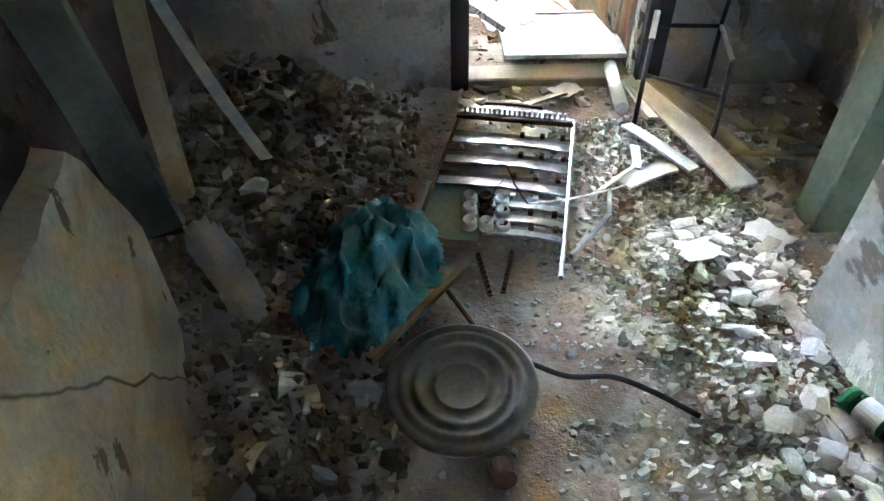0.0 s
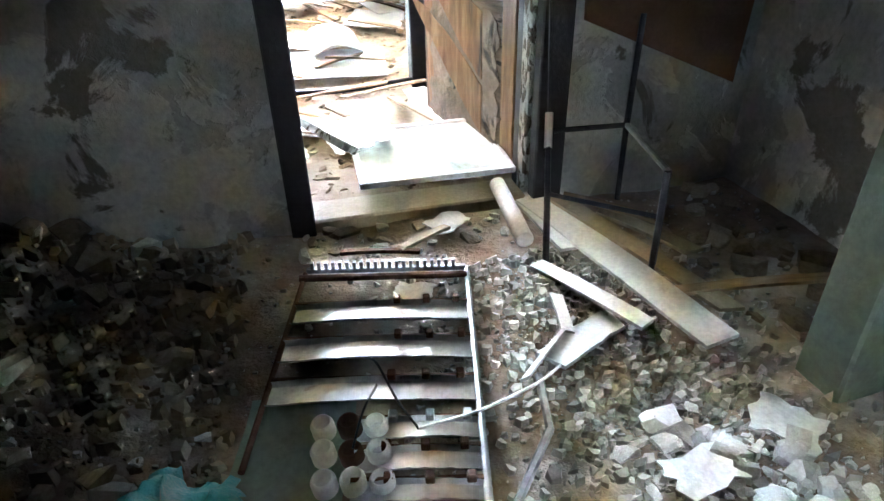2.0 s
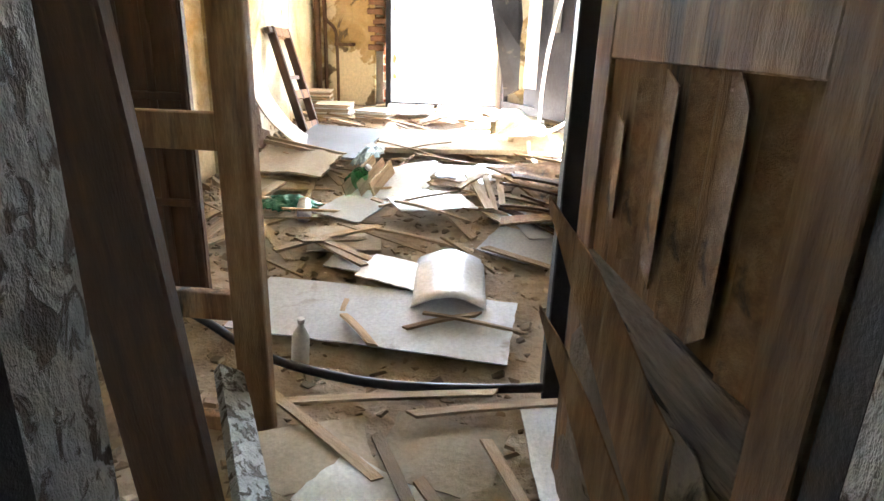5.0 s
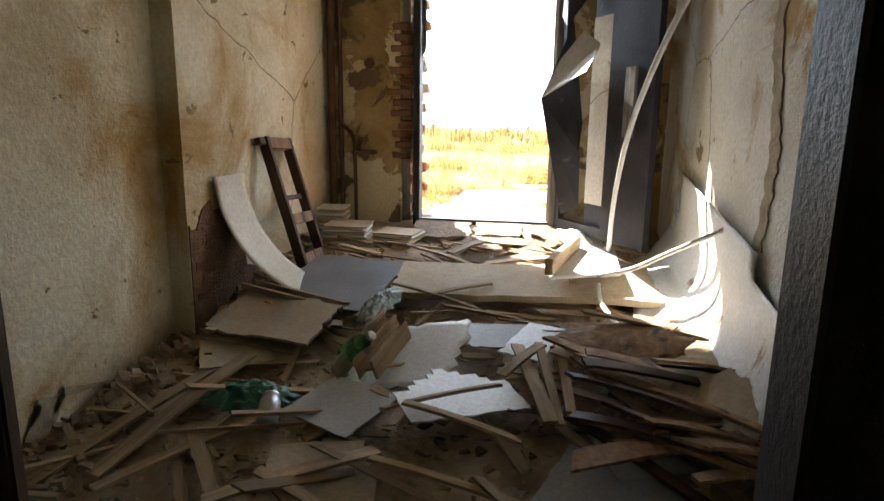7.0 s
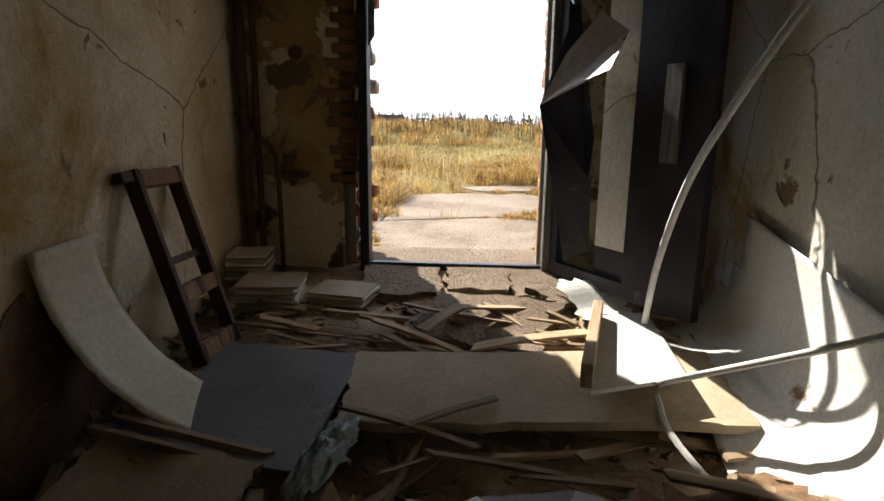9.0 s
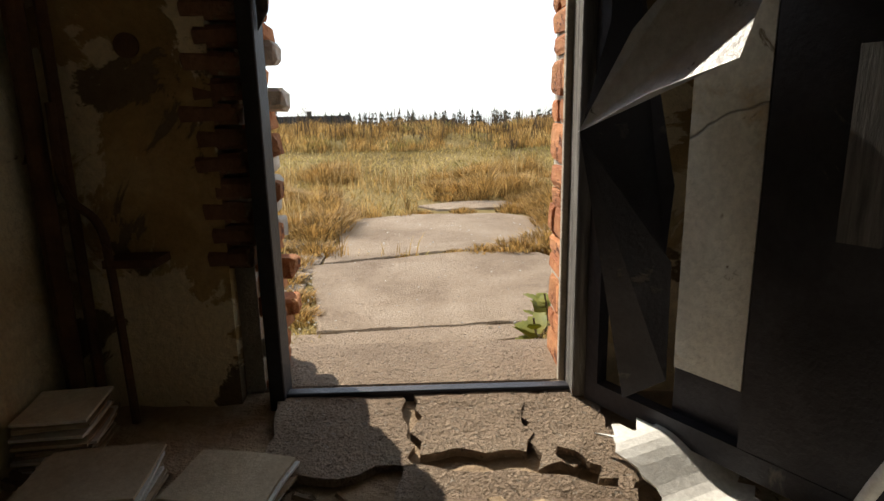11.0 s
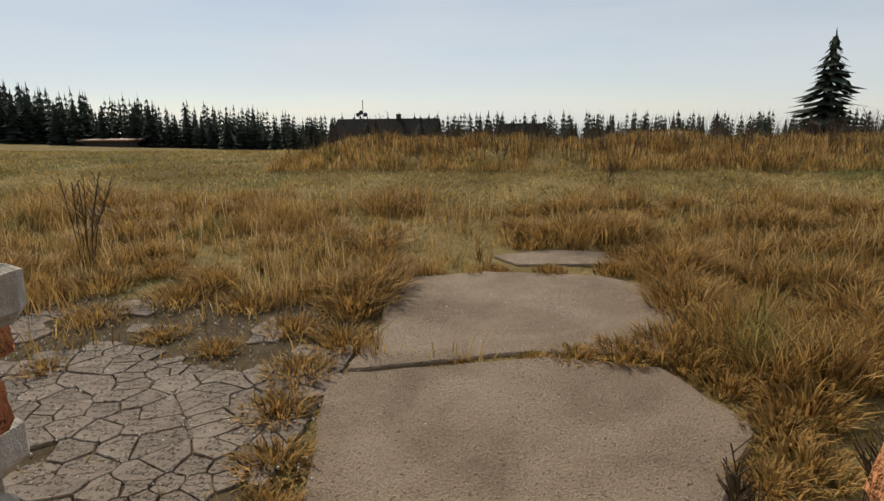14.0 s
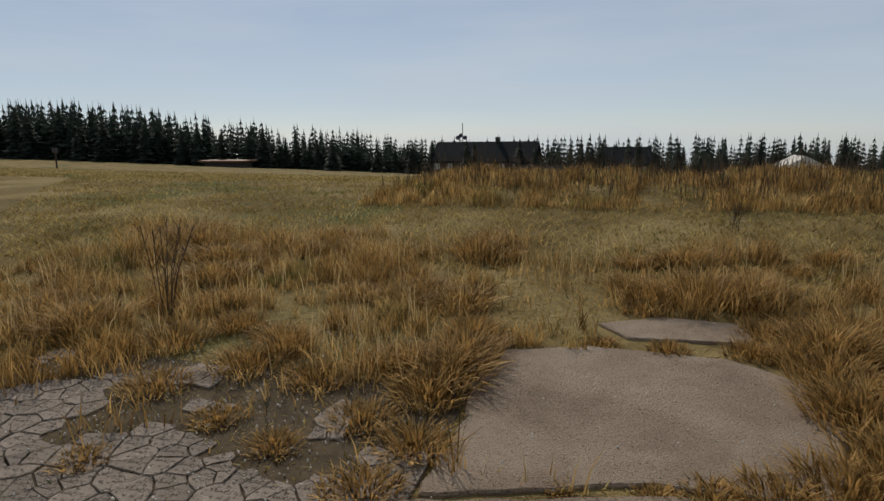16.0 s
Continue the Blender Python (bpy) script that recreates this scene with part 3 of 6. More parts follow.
def brick(parent, x, y, z, yaw, white=False, tilt=0.0, scale=(1, 1, 1), damp=False):
    ob = new("brick", rng.choice(BRICKS_D if damp else BRICKS_W if white else BRICKS))
    ob.parent = parent
    ob.matrix_basis = pose(x, y, z, tilt, rng.uniform(-2, 2), yaw) @ Matrix.Diagonal((*scale, 1))


def reveals():
    left = tagged(new("brick_reveal_left"), "broken brick jamb with some lime washed bricks", "brickwork", kind="structure")
    right = tagged(new("brick_reveal_right"), "orange brick jamb with pale mortar joints", "brickwork", kind="structure")
    part("mortar_bed", block((-0.585, 8.16, 0.45), (-0.495, 8.49, 2.6)), M_MORTAR, left)
    part("mortar_bed", block((0.561, 8.192, 0.45), (0.66, 8.49, 2.5)), M_MORTAR, right)
    for k in range(29):
        z = 0.46 + 0.0755 * k
        white = k % 5 in (1, 4) and k > 8
        if k % 2:
            brick(left, -0.535 + rng.uniform(-0.015, 0.03), 8.40, z, 90 + rng.uniform(-7, 7), white, rng.uniform(-4, 4), (1, 1, 1.15))
            brick(left, -0.53, 8.22, z, 90 + rng.uniform(-4, 4), k % 3 == 0, 0, (0.45, 1, 1))
        else:
            for y in (8.25, 8.42):
                brick(left, -0.57 + rng.uniform(-0.03, 0.05), y, z, rng.uniform(-6, 6), white or rng.random() < 0.15, rng.uniform(-4, 4), (1, 1, 1.15))
    z, k = 0.45, 0
    while z < 2.5:
        h = (0.085, 0.135, 0.088, 0.14, 0.072, 0.078, 0.105, 0.07)[k % 8] * rng.uniform(0.94, 1.06)
        cuts = ((8.20, 8.49), (8.20, 8.31, 8.49), (8.20, 8.39, 8.49), (8.20, 8.49))[k * 3 % 4]
        for a, b in zip(cuts, cuts[1:]):
            brick(right, 0.612 + rng.uniform(-0.007, 0.004), (a + b) / 2, z, 180 * (k % 2), False, 0, (0.52, (b - a - 0.009) / 0.115, (h - 0.010) / 0.063))
        z, k = z + h, k + 1
    bare = tagged(new("bare_brick_edge"), "bare bricks where plaster has fallen beside the doorway", "brickwork", kind="structure")
    for k in range(13):
        brick(bare, -0.545 + 0.03 * (k % 2) - rng.uniform(0, 0.03), 8.154, 1.02 + 0.0755 * k, 0, False, 0, (0.55 + 0.25 * rng.random(), 1, 1), True)
    base = tagged(new("bare_brick_base"), "bare damp bricks at the foot of the hall wall", "brickwork", kind="structure")
    for k in range(8):
        z = 0.26 + 0.0755 * k
        for j in range((2, 2, 2, 1, 2, 1, 1, 1)[k]):
            brick(base, -1.166, 6.345 + 0.25 * j + 0.06 * (k % 2), z, 90, False, 0, (0.95, 0.9, 1), True)


reveals()


def rough_patch(name, parent, pts, axis, at, material, label):
    """An uneven raised outline on a wall; pts are (along, height)."""
    bm = bmesh.new()
    vs = []
    for d in (0.0, 0.006):
        vs.append([bm.verts.new((at - d if axis > 0 else at + d, a, z)) for a, z in pts])
    n = len(pts)
    bm.faces.new(vs[1])
    for k in range(n):
        bm.faces.new((vs[0][k], vs[0][(k + 1) % n], vs[1][(k + 1) % n], vs[1][k]))
    bmesh.ops.triangulate(bm, faces=[f for f in bm.faces if len(f.verts) > 4])
    return structure(name, bm, material, label)


def wavy(path, width, seed):
    """An outline of uneven width round a line on a wall."""
    r = random.Random(seed)
    a, b = [], []
    for k in range(len(path) * 5 - 4):
        i, f = divmod(k, 5)
        p = path[i] if f == 0 else tuple(path[i][c] + (path[i + 1][c] - path[i][c]) * f / 5 for c in (0, 1))
        w = width * r.uniform(0.25, 0.75)
        a.append((p[0] - w, p[1]))
        b.append((p[0] + w * r.uniform(0.6, 1.2), p[1]))
    return a + b[::-1]


M_RAW = mat("raw lime core", [(0.30, 0.24, 0.15), (0.48, 0.41, 0.29)], 18, 0.95, 0.6, 60, bump_dist=0.008)
M_DAMPBED = mat("damp bare mortar", [(0.13, 0.075, 0.045), (0.24, 0.15, 0.09)], 9, 0.95, 0.9, 50, bump_dist=0.02)
tagged(put("wall_chase", sheet_bm(1.15, 0.085, 0.006, lambda u, v: (0, 0.05 * math.sin(7 * u) + 0.02 * noise.noise((u * 9, 1, 1)), 0.004 * noise.noise((u * 30, v * 5, 2))), 4, 0.018, 40, 4), M_RAW, None, pose(1.309, 6.02, 1.42, 0, -90, 0)), "ragged chase cut down the plaster", "wall scar", kind="structure")
rough_patch("wall_hole", None, wavy([(5.35, 0.16), (5.45, 0.30), (5.56, 0.26), (5.72, 0.22), (5.80, 0.19)], 0.10, 5), -1, -1.229, M_RAW, "broken plaster at the foot of the wall")


rough_patch("wall_bare_base", None, [(6.204, 0.22), (6.206, 0.80), (6.25, 0.74), (6.32, 0.86), (6.40, 0.90), (6.44, 0.80), (6.52, 0.82), (6.60, 0.70), (6.70, 0.66), (6.74, 0.50), (6.88, 0.46), (6.95, 0.28)], -1, -1.119, M_DAMPBED, "bare damp mortar where plaster has fallen")


def hall_pipes():
    t = thing("wall_pipes", "rusty heating pipes standing in the hall corner", "pipes")
    part("pipe", tube_bm([(-1.06, 8.03, hall_z(8)), (-1.06, 8.03, 2.9)], 0.030), M_RUST, t)
    part("pipe", tube_bm([(-1.0, 8.06, hall_z(8)), (-1.0, 8.06, 2.9)], 0.018), M_RUST, t)
    part("elbow", tube_bm(smooth_path([(-1.0, 8.03, 1.55), (-0.98, 8.0, 1.30), (-0.90, 8.0, 1.20), (-0.88, 8.0, 1.05), (-0.88, 8.02, 0.5)]), 0.014), M_RUST, t)
    part("bracket", block((-0.90, 7.99, 1.06), (-0.74, 8.1, 1.085)), M_RUST, t)


hall_pipes()
solo("wall_ring", lathe_bm([(0.022, 0), (0.036, 0), (0.036, 0.012), (0.022, 0.014)], 20), M_RUST, "round rusty cable outlet in the plaster wall", "wall outlet", pose(-0.79, 8.1, 1.71, 90))


def ladder_frame():
    foot, side, up = Vector((-0.862, 6.93, 0.45)), Vector((0, 0.31, -0.015)), Vector((-0.225, -0.14, 0.725))
    ex, ez = side.normalized(), up.normalized()
    ey = ez.cross(ex).normalized()
    turn = Matrix((ex, ey, ex.cross(ey))).transposed().to_4x4()
    t = thing("drawer_frame", "dark wooden frame with three rungs leaning on the wall", "wooden frame", Matrix.Translation(foot) @ turn)
    for x in (0.0, 0.31):
        part("stile", block((x - 0.016, -0.03, 0), (x + 0.016, 0.03, 0.78), bevel=0.003), M_WOODDK, t)
    for z in (0.01, 0.25, 0.71):
        part("rung", block((0.017, -0.03, z), (0.293, -0.008, z + 0.065), bevel=0.003), M_WOODV, t)
        part("rung", block((0.017, 0.008, z), (0.293, 0.03, z + 0.065), bevel=0.003), M_WOODV, t)
    part("back_slat", block((0.017, 0.0, 0.40), (0.293, 0.007, 0.43)), M_WOODDK, t)
    part("peg", block((-0.09, -0.02, 0.735), (-0.017, 0.02, 0.775), bevel=0.003), M_WOODDK, t)


ladder_frame()
solo("bowed_sheet", sheet_bm(0.001, 0.30, 0.005, lambda u, v: (0.65 * (1 - math.cos(1.25 * (0.5 - u))), 0.10 * (0.5 - u), 0.62 - 0.65 * math.sin(1.25 * (0.5 - u))), 2, 0.004, 24, 8, None, True), M_BOWED,
     "thin pale sheet bowed against the wall", "sheet", pose(-1.09, 6.55, 0.385), smooth=True)
# grey boards lying over the debris
solo("grey_board", sheet_bm(0.56, 0.66, 0.016, None, 5, 0.004), M_SLATE, "large grey laminate board lying on debris", "board", lay(-0.56, 6.70, 0.085, -6, 0.5, 1))
solo("brown_board", sheet_bm(0.52, 0.36, 0.014, lambda u, v: 0.01 * math.sin(9 * u), 6, 0.012), M_PLY, "warped brown board with a split edge", "board", lay(-0.715, 6.22, 0.095, -8, 4, 1))
for k in range(2):
    solo("batten", plank_bm(0.52, 0.022, 0.026, k), M_WOOD, "wooden batten fixed across the grey board", "batten", lay(-0.70 + 0.02 * k, 6.38 + 0.06 * k, 0.115, 84), "battens on the board")
solo("wide_plank", sheet_bm(1.36, 0.45, 0.035, lambda u, v: 0.008 * math.sin(5 * u), 8, 0.01), M_PLY, "wide dusty board bridging the debris", "board", lay(0.42, 6.83, 0.075, 3))


def board_stack(x, y, n, yaw, w, d):
    for k in range(n):
        solo("thin_board", sheet_bm(w, d, 0.009, None, k, 0.006, 2, 2), M_PLY if k % 3 else M_WHITE, "thin board in a stack by the wall", "board",
             lay(x + rng.uniform(-0.015, 0.015), y + rng.uniform(-0.015, 0.015), 0.012 + 0.0125 * k, yaw + rng.uniform(-4, 4), -6), "stacked thin boards")


board_stack(-0.82, 7.62, 9, 2, 0.30, 0.24)
board_stack(-0.47, 7.66, 5, -12, 0.28, 0.22)
board_stack(-1.0, 7.86, 13, 8, 0.20, 0.2)


def ribbed_sheet():
    t = thing("ribbed_sheet", "white sheet with upright wooden ribs, lying askew", "sheet", lay(-0.02, 6.03, 0.07, -10, 6, -3))
    part("sheet", sheet_bm(0.46, 0.45, 0.006, lambda u, v: 0.03 * math.sin(4 * u) + 0.02 * v, 9, 0.02), M_WHITE, t, smooth=True)
    for k in range(3):
        part("rib", plank_bm(0.40 - 0.06 * k, 0.012, 0.085, k, 0.03), M_WOOD, t, m=pose(-0.20 + 0.075 * k, -0.03, 0.005, 0, -12, -4))


ribbed_sheet()


def crumple_bm(w, d, h, seed, n=26):
    """Crumpled film: a doubled sheet folded by ridged noise."""
    def f(u, v):
        e = max(0.0, 1 - 3.2 * (u * u + v * v))
        p = Vector((u * 5, v * 5, seed))
        r = 1 - abs(noise.noise(p * 1.3)) * 2
        return (0.06 * w * noise.noise(p * 2 + Vector((9, 0, 0))), 0.06 * d * noise.noise(p * 2 + Vector((0, 9, 0))), h * e * (0.55 + 0.45 * r) + 0.1 * h * noise.noise(p * 4))
    return sheet_bm(w, d, 0.003, f, seed, 0.03, n, n, lambda u, v: u * u * (0.8 + 0.6 * noise.noise((v * 4, seed, 1))) + v * v < 0.21)


solo("green_bag", crumple_bm(0.34, 0.22, 0.07, 3), M_GREENBAG, "crumpled green plastic film on the debris", "plastic bag", lay(-0.56, 5.63, 0.05, 10), smooth=True)
solo("plastic_film", crumple_bm(0.13, 0.46, 0.09, 6), M_CLEARBAG, "pale twisted plastic film beside the boards", "plastic bag", lay(-0.26, 6.44, 0.07, -16), smooth=True)


def bottle(name, r, h, material, label, m, cap=None):
    t = thing(name, label, "bottle", m)
    part("body", lathe_bm([(r * 0.7, 0), (r, 0.012), (r, h * 0.58), (r * 0.93, h * 0.62), (r, h * 0.66), (r * 0.85, h * 0.76), (r * 0.42, h * 0.9), (r * 0.36, h)], 20), material, t, smooth=True)
    part("cap", lathe_bm([(r * 0.4, h + 0.001), (r * 0.42, h + 0.004), (r * 0.42, h + 0.018), (r * 0.3, h + 0.02)], 16), cap or M_PVC, t, "screw cap")


bottle("plastic_bottle", 0.05, 0.17, M_GREENGLASS, "crushed green plastic bottle among debris", lay(-0.285, 5.98, 0.06, 20, 20, 40))
bottle("water_bottle", 0.032, 0.19, M_PVC, "clear plastic water bottle standing in debris", pose(-0.08, 4.36, hall_z(4.36) + 0.0, 8, 6, 0))
solo("glass_jar", lathe_bm([(0.034, 0), (0.038, 0.006), (0.038, 0.10), (0.030, 0.115), (0.033, 0.12), (0.033, 0.13), (0.027, 0.13), (0.025, 0.02)], 20), M_ALU, "dented metal tin lying on its side", "tin", lay(-0.42, 5.50, 0.05, 15, -70, 0), smooth=True)

# loose sheets
SHEETS = (
    ("yellowed_panel", 0.46, 0.34, 0.22, 5.73, 0.10, 32, -2, 4, M_WHITE, "yellowed triangular panel offcut"),
    ("dark_panel", 0.34, 0.28, -0.20, 5.66, 0.05, -28, 2, 0, M_GREYBOARD, "dark grey panel offcut"),
    ("blue_scrap", 0.30, 0.20, 0.36, 6.20, 0.09, 14, 3, 2, M_GREYBOARD, "bluish grey panel scrap"),
    ("torn_scrap", 0.20, 0.26, 0.50, 6.14, 0.11, -30, 6, -6, M_SHEETMETAL, "dusty torn metal scrap"),
    ("pale_panel", 0.26, 0.20, 0.66, 6.22, 0.08, 12, 0, 0, M_WHITE, "pale board scrap"),
    ("grey_offcut", 0.40, 0.30, 0.76, 5.34, 0.045, -24, 2, 3, M_GREYBOARD, "grey laminate panel by the wall"),
    ("far_panel", 0.42, 0.34, 0.92, 5.62, 0.05, 20, 0, 0, M_GREYBOARD, "grey panel half under slats"),
    ("brown_scrap", 0.36, 0.28, -0.15, 5.32, 0.035, 12, 0, 0, M_PLY, "brown fibreboard scrap"),
    ("long_panel", 1.12, 0.42, 0.14, 4.66, 0.03, -6, 0, 0, M_GREYBOARD, "long grey laminate panel with spilled dirt"),
    ("small_panel", 0.30, 0.22, 0.17, 4.98, 0.055, -14, 0, 3, M_WHITE, "white panel scrap"),
    ("mid_panel", 0.44, 0.16, 0.05, 5.06, 0.04, -10, 0, 0, M_GREYBOARD, "grey panel offcut"),
    ("card_panel", 0.30, 0.26, -0.80, 6.0, 0.04, 30, 0, 0, M_PLY, "brown board by the wall"),
)
for k, (nm, w, d, x, y, up, yaw, pi, ro, ma, lb) in enumerate(SHEETS):
    tri = (lambda u, v: v < 0.5 - 0.9 * abs(u)) if nm == "yellowed_panel" else None
    r = random.Random(k)
    c1, c2 = r.uniform(-0.5, 0.5), r.uniform(0.3, 0.5)
    keep = tri or (lambda u, v, c1=c1, c2=c2: not (u > c2 and v > c1 + 0.2 + 0.5 * (0.5 - u)))
    solo(nm, sheet_bm(w, d, 0.006, lambda u, v, k=k: 0.005 * math.sin(3 * u + k) + 0.006 * u * v, k, 0.004, 14, 10, keep), ma, lb + " on the hall floor", "panel", lay(x, y, up, yaw, pi, ro))
solo("curled_sheet", sheet_bm(0.31, 0.42, 0.004, lambda u, v: 0.052 * math.cos(math.pi * u), 3, 0.003, 20, 6), M_ALU, "small arched sheet of pale metal", "sheet metal", lay(0.42, 4.93, 0.05, 4), smooth=True)
solo("hose", tube_bm(smooth_path([(-0.75, 4.72, 0.04), (-0.52, 4.55, 0.055), (-0.2, 4.34, 0.045), (0.18, 4.235, 0.04), (0.52, 4.24, 0.04), (0.80, 4.27, 0.05)]), 0.017, 10), M_RUBBER, "black hose bowed across the doorway", "hose", smooth=True)


def lit_box():
    t = thing("white_panel_box", "white laminate panel with a wooden batten, lit by the sun", "panel")
    bm = bmesh.new()
    pts = [(0.565, 6.635, 0.545), (0.915, 6.764, 0.55), (0.945, 7.40, 0.565), (0.735, 7.36, 0.56)]
    top = [bm.verts.new(p) for p in pts]
    low = [bm.verts.new((x, y, z - 0.014)) for x, y, z in pts]
    bm.faces.new(top)
    bm.faces.new(low[::-1])
    for k in range(4):
        bm.faces.new((top[k], low[k], low[(k + 1) % 4], top[(k + 1) % 4]))
    part("panel", bm, M_WHITE, t)
    part("batten", block((-0.02, -0.36, 0), (0.022, 0.36, 0.085), bevel=0.004), M_WOOD, t, "split wooden batten", pose(0.635, 7.0, 0.548, 0, 0, -13.5))
    part("leg", block((0.66, 6.80, 0.36), (0.70, 6.86, 0.532)), M_WOOD, t)
    part("leg", block((0.86, 7.2, 0.38), (0.90, 7.26, 0.540)), M_WOOD, t)


lit_box()
solo("white_scrap", sheet_bm(0.26, 0.34, 0.006, lambda u, v: 0.03 * math.sin(5 * v), 21, 0.03), M_WHITE, "torn white sheet behind the panel", "panel", lay(0.76, 7.66, 0.06, 20, 0, -3))
solo("bent_tube", tube_bm(smooth_path([(0.90, 7.27, 0.56), (0.895, 7.15, 0.85), (0.915, 6.97, 1.18), (0.955, 6.75, 1.445), (1.04, 6.50, 1.75), (1.15, 6.25, 2.0), (1.29, 6.0, 2.2)]), 0.014, 10), M_PVC, "long bent pale conduit leaning on the wall", "conduit", smooth=True)
solo("cross_tube", tube_bm(smooth_path([(0.80, 6.72, 0.54), (0.96, 6.72, 0.585), (1.12, 6.55, 0.72), (1.29, 6.38, 0.86)]), 0.012, 10), M_PVC, "pale bent conduit resting on the curved sheet", "conduit", smooth=True)
solo("white_strip", tube_bm(smooth_path([(0.80, 6.72, 0.50), (0.81, 6.60, 0.44), (0.87, 6.42, 0.39), (0.93, 6.25, 0.37)]), 0.014, 6, None, 0.4), M_PVC, "flat white plastic strip hanging from the panel", "strip")
# curved sheet against the right wall
def wall_sheet():
    def f(u, v):
        s = u + 0.5
        a = min(1.0, s / 0.62) * math.pi / 2
        rad = 0.31
        x = 0.97 + rad * math.sin(a)
        z = rad * (1 - math.cos(a)) + max(0.0, s - 0.62) * 0.66
        zf = z + 0.035 + (0.03 * math.sin(3 * v * math.pi) if s < 0.3 else 0)
        return (min(x, 1.295 - 0.004 * math.sin(9 * v)) - u * 0.001, 0, zf)
    bm = sheet_bm(0.001, 1.9, 0.003, f, 4, 0.004, 26, 24, lambda u, v: not (v > 0.40 and u > 0.30 - (v - 0.40) * 4) and not (v < -0.3 and u > 0.34), True)
    for v in bm.verts:
        v.co.z += 0.145 * v.co.y
    return bm


solo("curved_sheet", wall_sheet(), M_SHEETMETAL, "large white sheet of metal curling up the wall", "sheet metal", pose(0, 6.50, hall_z(6.50)), smooth=True)
# heap of broken panels by the right wall
solo("broken_sheet", sheet_bm(0.62, 0.62, 0.012, lambda u, v: 0.05 * math.cos(2.5 * u) + 0.02 * noise.noise((u * 6, v * 6, 2)), 31, 0.05, 16, 16), M_PLY, "large broken brown panel propped on the heap", "panel", lay(0.98, 5.98, 0.06, -8, 5, -8))
solo("broken_sheet", sheet_bm(0.50, 0.34, 0.01, lambda u, v: 0.04 * math.cos(3 * v), 32, 0.05, 14, 12), M_WOODV, "splintered plywood sheet on the heap", "panel", lay(0.84, 6.14, 0.12, 14, 2, -6))
solo("broken_sheet", sheet_bm(0.44, 0.30, 0.01, lambda u, v: 0.02 * math.sin(9 * u), 33, 0.03, 14, 8), M_PLY, "bowed brown panel by the wall", "panel", lay(1.05, 5.72, 0.13, -22, 10, -18))
t_ = thing("ribbed_board", "grey board with parallel ridges lying on slats", "board", lay(0.92, 5.72, 0.10, -30, 4, 0))
part("board", sheet_bm(0.32, 0.22, 0.008, None, 3, 0.012), M_PLY, t_)
for k in range(8):
    part("ridge", plank_bm(0.21, 0.018, 0.012, k), M_WOOD, t_, m=pose(-0.14 + 0.04 * k, 0, 0.008))

for k in range(26):
    r = random.Random(700 + k)
    x, y = r.uniform(0.78, 1.2), r.uniform(5.35, 6.0)
    solo("wood_stick", plank_bm(r.uniform(0.25, 0.6), r.uniform(0.03, 0.09), 0.012, 700 + k, 0.06, 0.01), M_WOODV if k % 3 else M_WOODDK, "dark splintered board in the heap by the wall", "slat",
         lay(x, y, 0.10 + 0.11 * r.random(), r.uniform(40, 130), r.uniform(-9, 9), r.uniform(-14, 14)), "splintered boards by the wall")
# slats with known places, then loose ones
SLATS = (
    (-0.78, 5.55, 0.75, 0.075, -14, 0.05), (-0.93, 5.45, 0.7, 0.05, -20, 0.04), (0.50, 5.80, 0.55, 0.05, 14, 0.13), (0.56, 5.78, 0.52, 0.035, 10, 0.14),
    (0.62, 5.84, 0.50, 0.035, 4, 0.14), (0.46, 5.90, 0.34, 0.04, -28, 0.15), (0.79, 5.85, 0.50, 0.06, 62, 0.15), (0.81, 5.68, 0.5, 0.05, 74, 0.12),
    (0.20, 5.62, 0.44, 0.02, -76, 0.14), (0.26, 5.52, 0.42, 0.03, 82, 0.12), (-0.02, 6.56, 0.46, 0.03, 80, 0.10), (0.10, 6.62, 0.34, 0.025, -62, 0.11),
    (0.35, 6.42, 0.6, 0.02, 88, 0.07), (-0.62, 5.33, 0.6, 0.045, -38, 0.05), (-0.22, 5.25, 0.55, 0.06, -62, 0.06), (-0.06, 7.22, 0.44, 0.03, 60, 0.06),
    (0.05, 7.36, 0.30, 0.06, -35, 0.08), (0.42, 7.20, 0.5, 0.06, -78, 0.07), (-0.18, 7.32, 0.34, 0.02, 74, 0.05), (0.0, 4.72, 0.02, 0.02, 0, 0.03),
    (-0.1, 5.15, 0.5, 0.04, 70, 0.05), (0.25, 5.30, 0.52, 0.03, 82, 0.06), (0.48, 5.2, 0.36, 0.025, 48, 0.05), (1.02, 6.26, 0.62, 0.04, 86, 0.15),
    (0.98, 6.22, 0.55, 0.03, 80, 0.17), (0.10, 4.52, 0.24, 0.03, 40, 0.05), (0.42, 4.62, 0.30, 0.022, -70, 0.05), (0.55, 4.62, 0.4, 0.015, 86, 0.05),
)
for k, (x, y, ln, w, yaw, up) in enumerate(SLATS):
    solo("wood_stick", plank_bm(max(ln, 0.1), w, 0.012, k, 0.02, 0.008), M_WOOD, "rough wooden slat lying on debris", "slat", lay(x, y, up, yaw, rng.uniform(-3, 3), rng.uniform(-6, 6)), "loose slats in the hall")
PLANKS = [plank_bm(1.0, 1.0, 1.0, 40 + k, 0.05) for k in range(5)]
PM = []
for bm in PLANKS:
    me = bpy.data.meshes.new("wood_stick")
    bm.to_mesh(me)
    bm.free()
    me.materials.append(M_WOOD)
    PM.append(me)
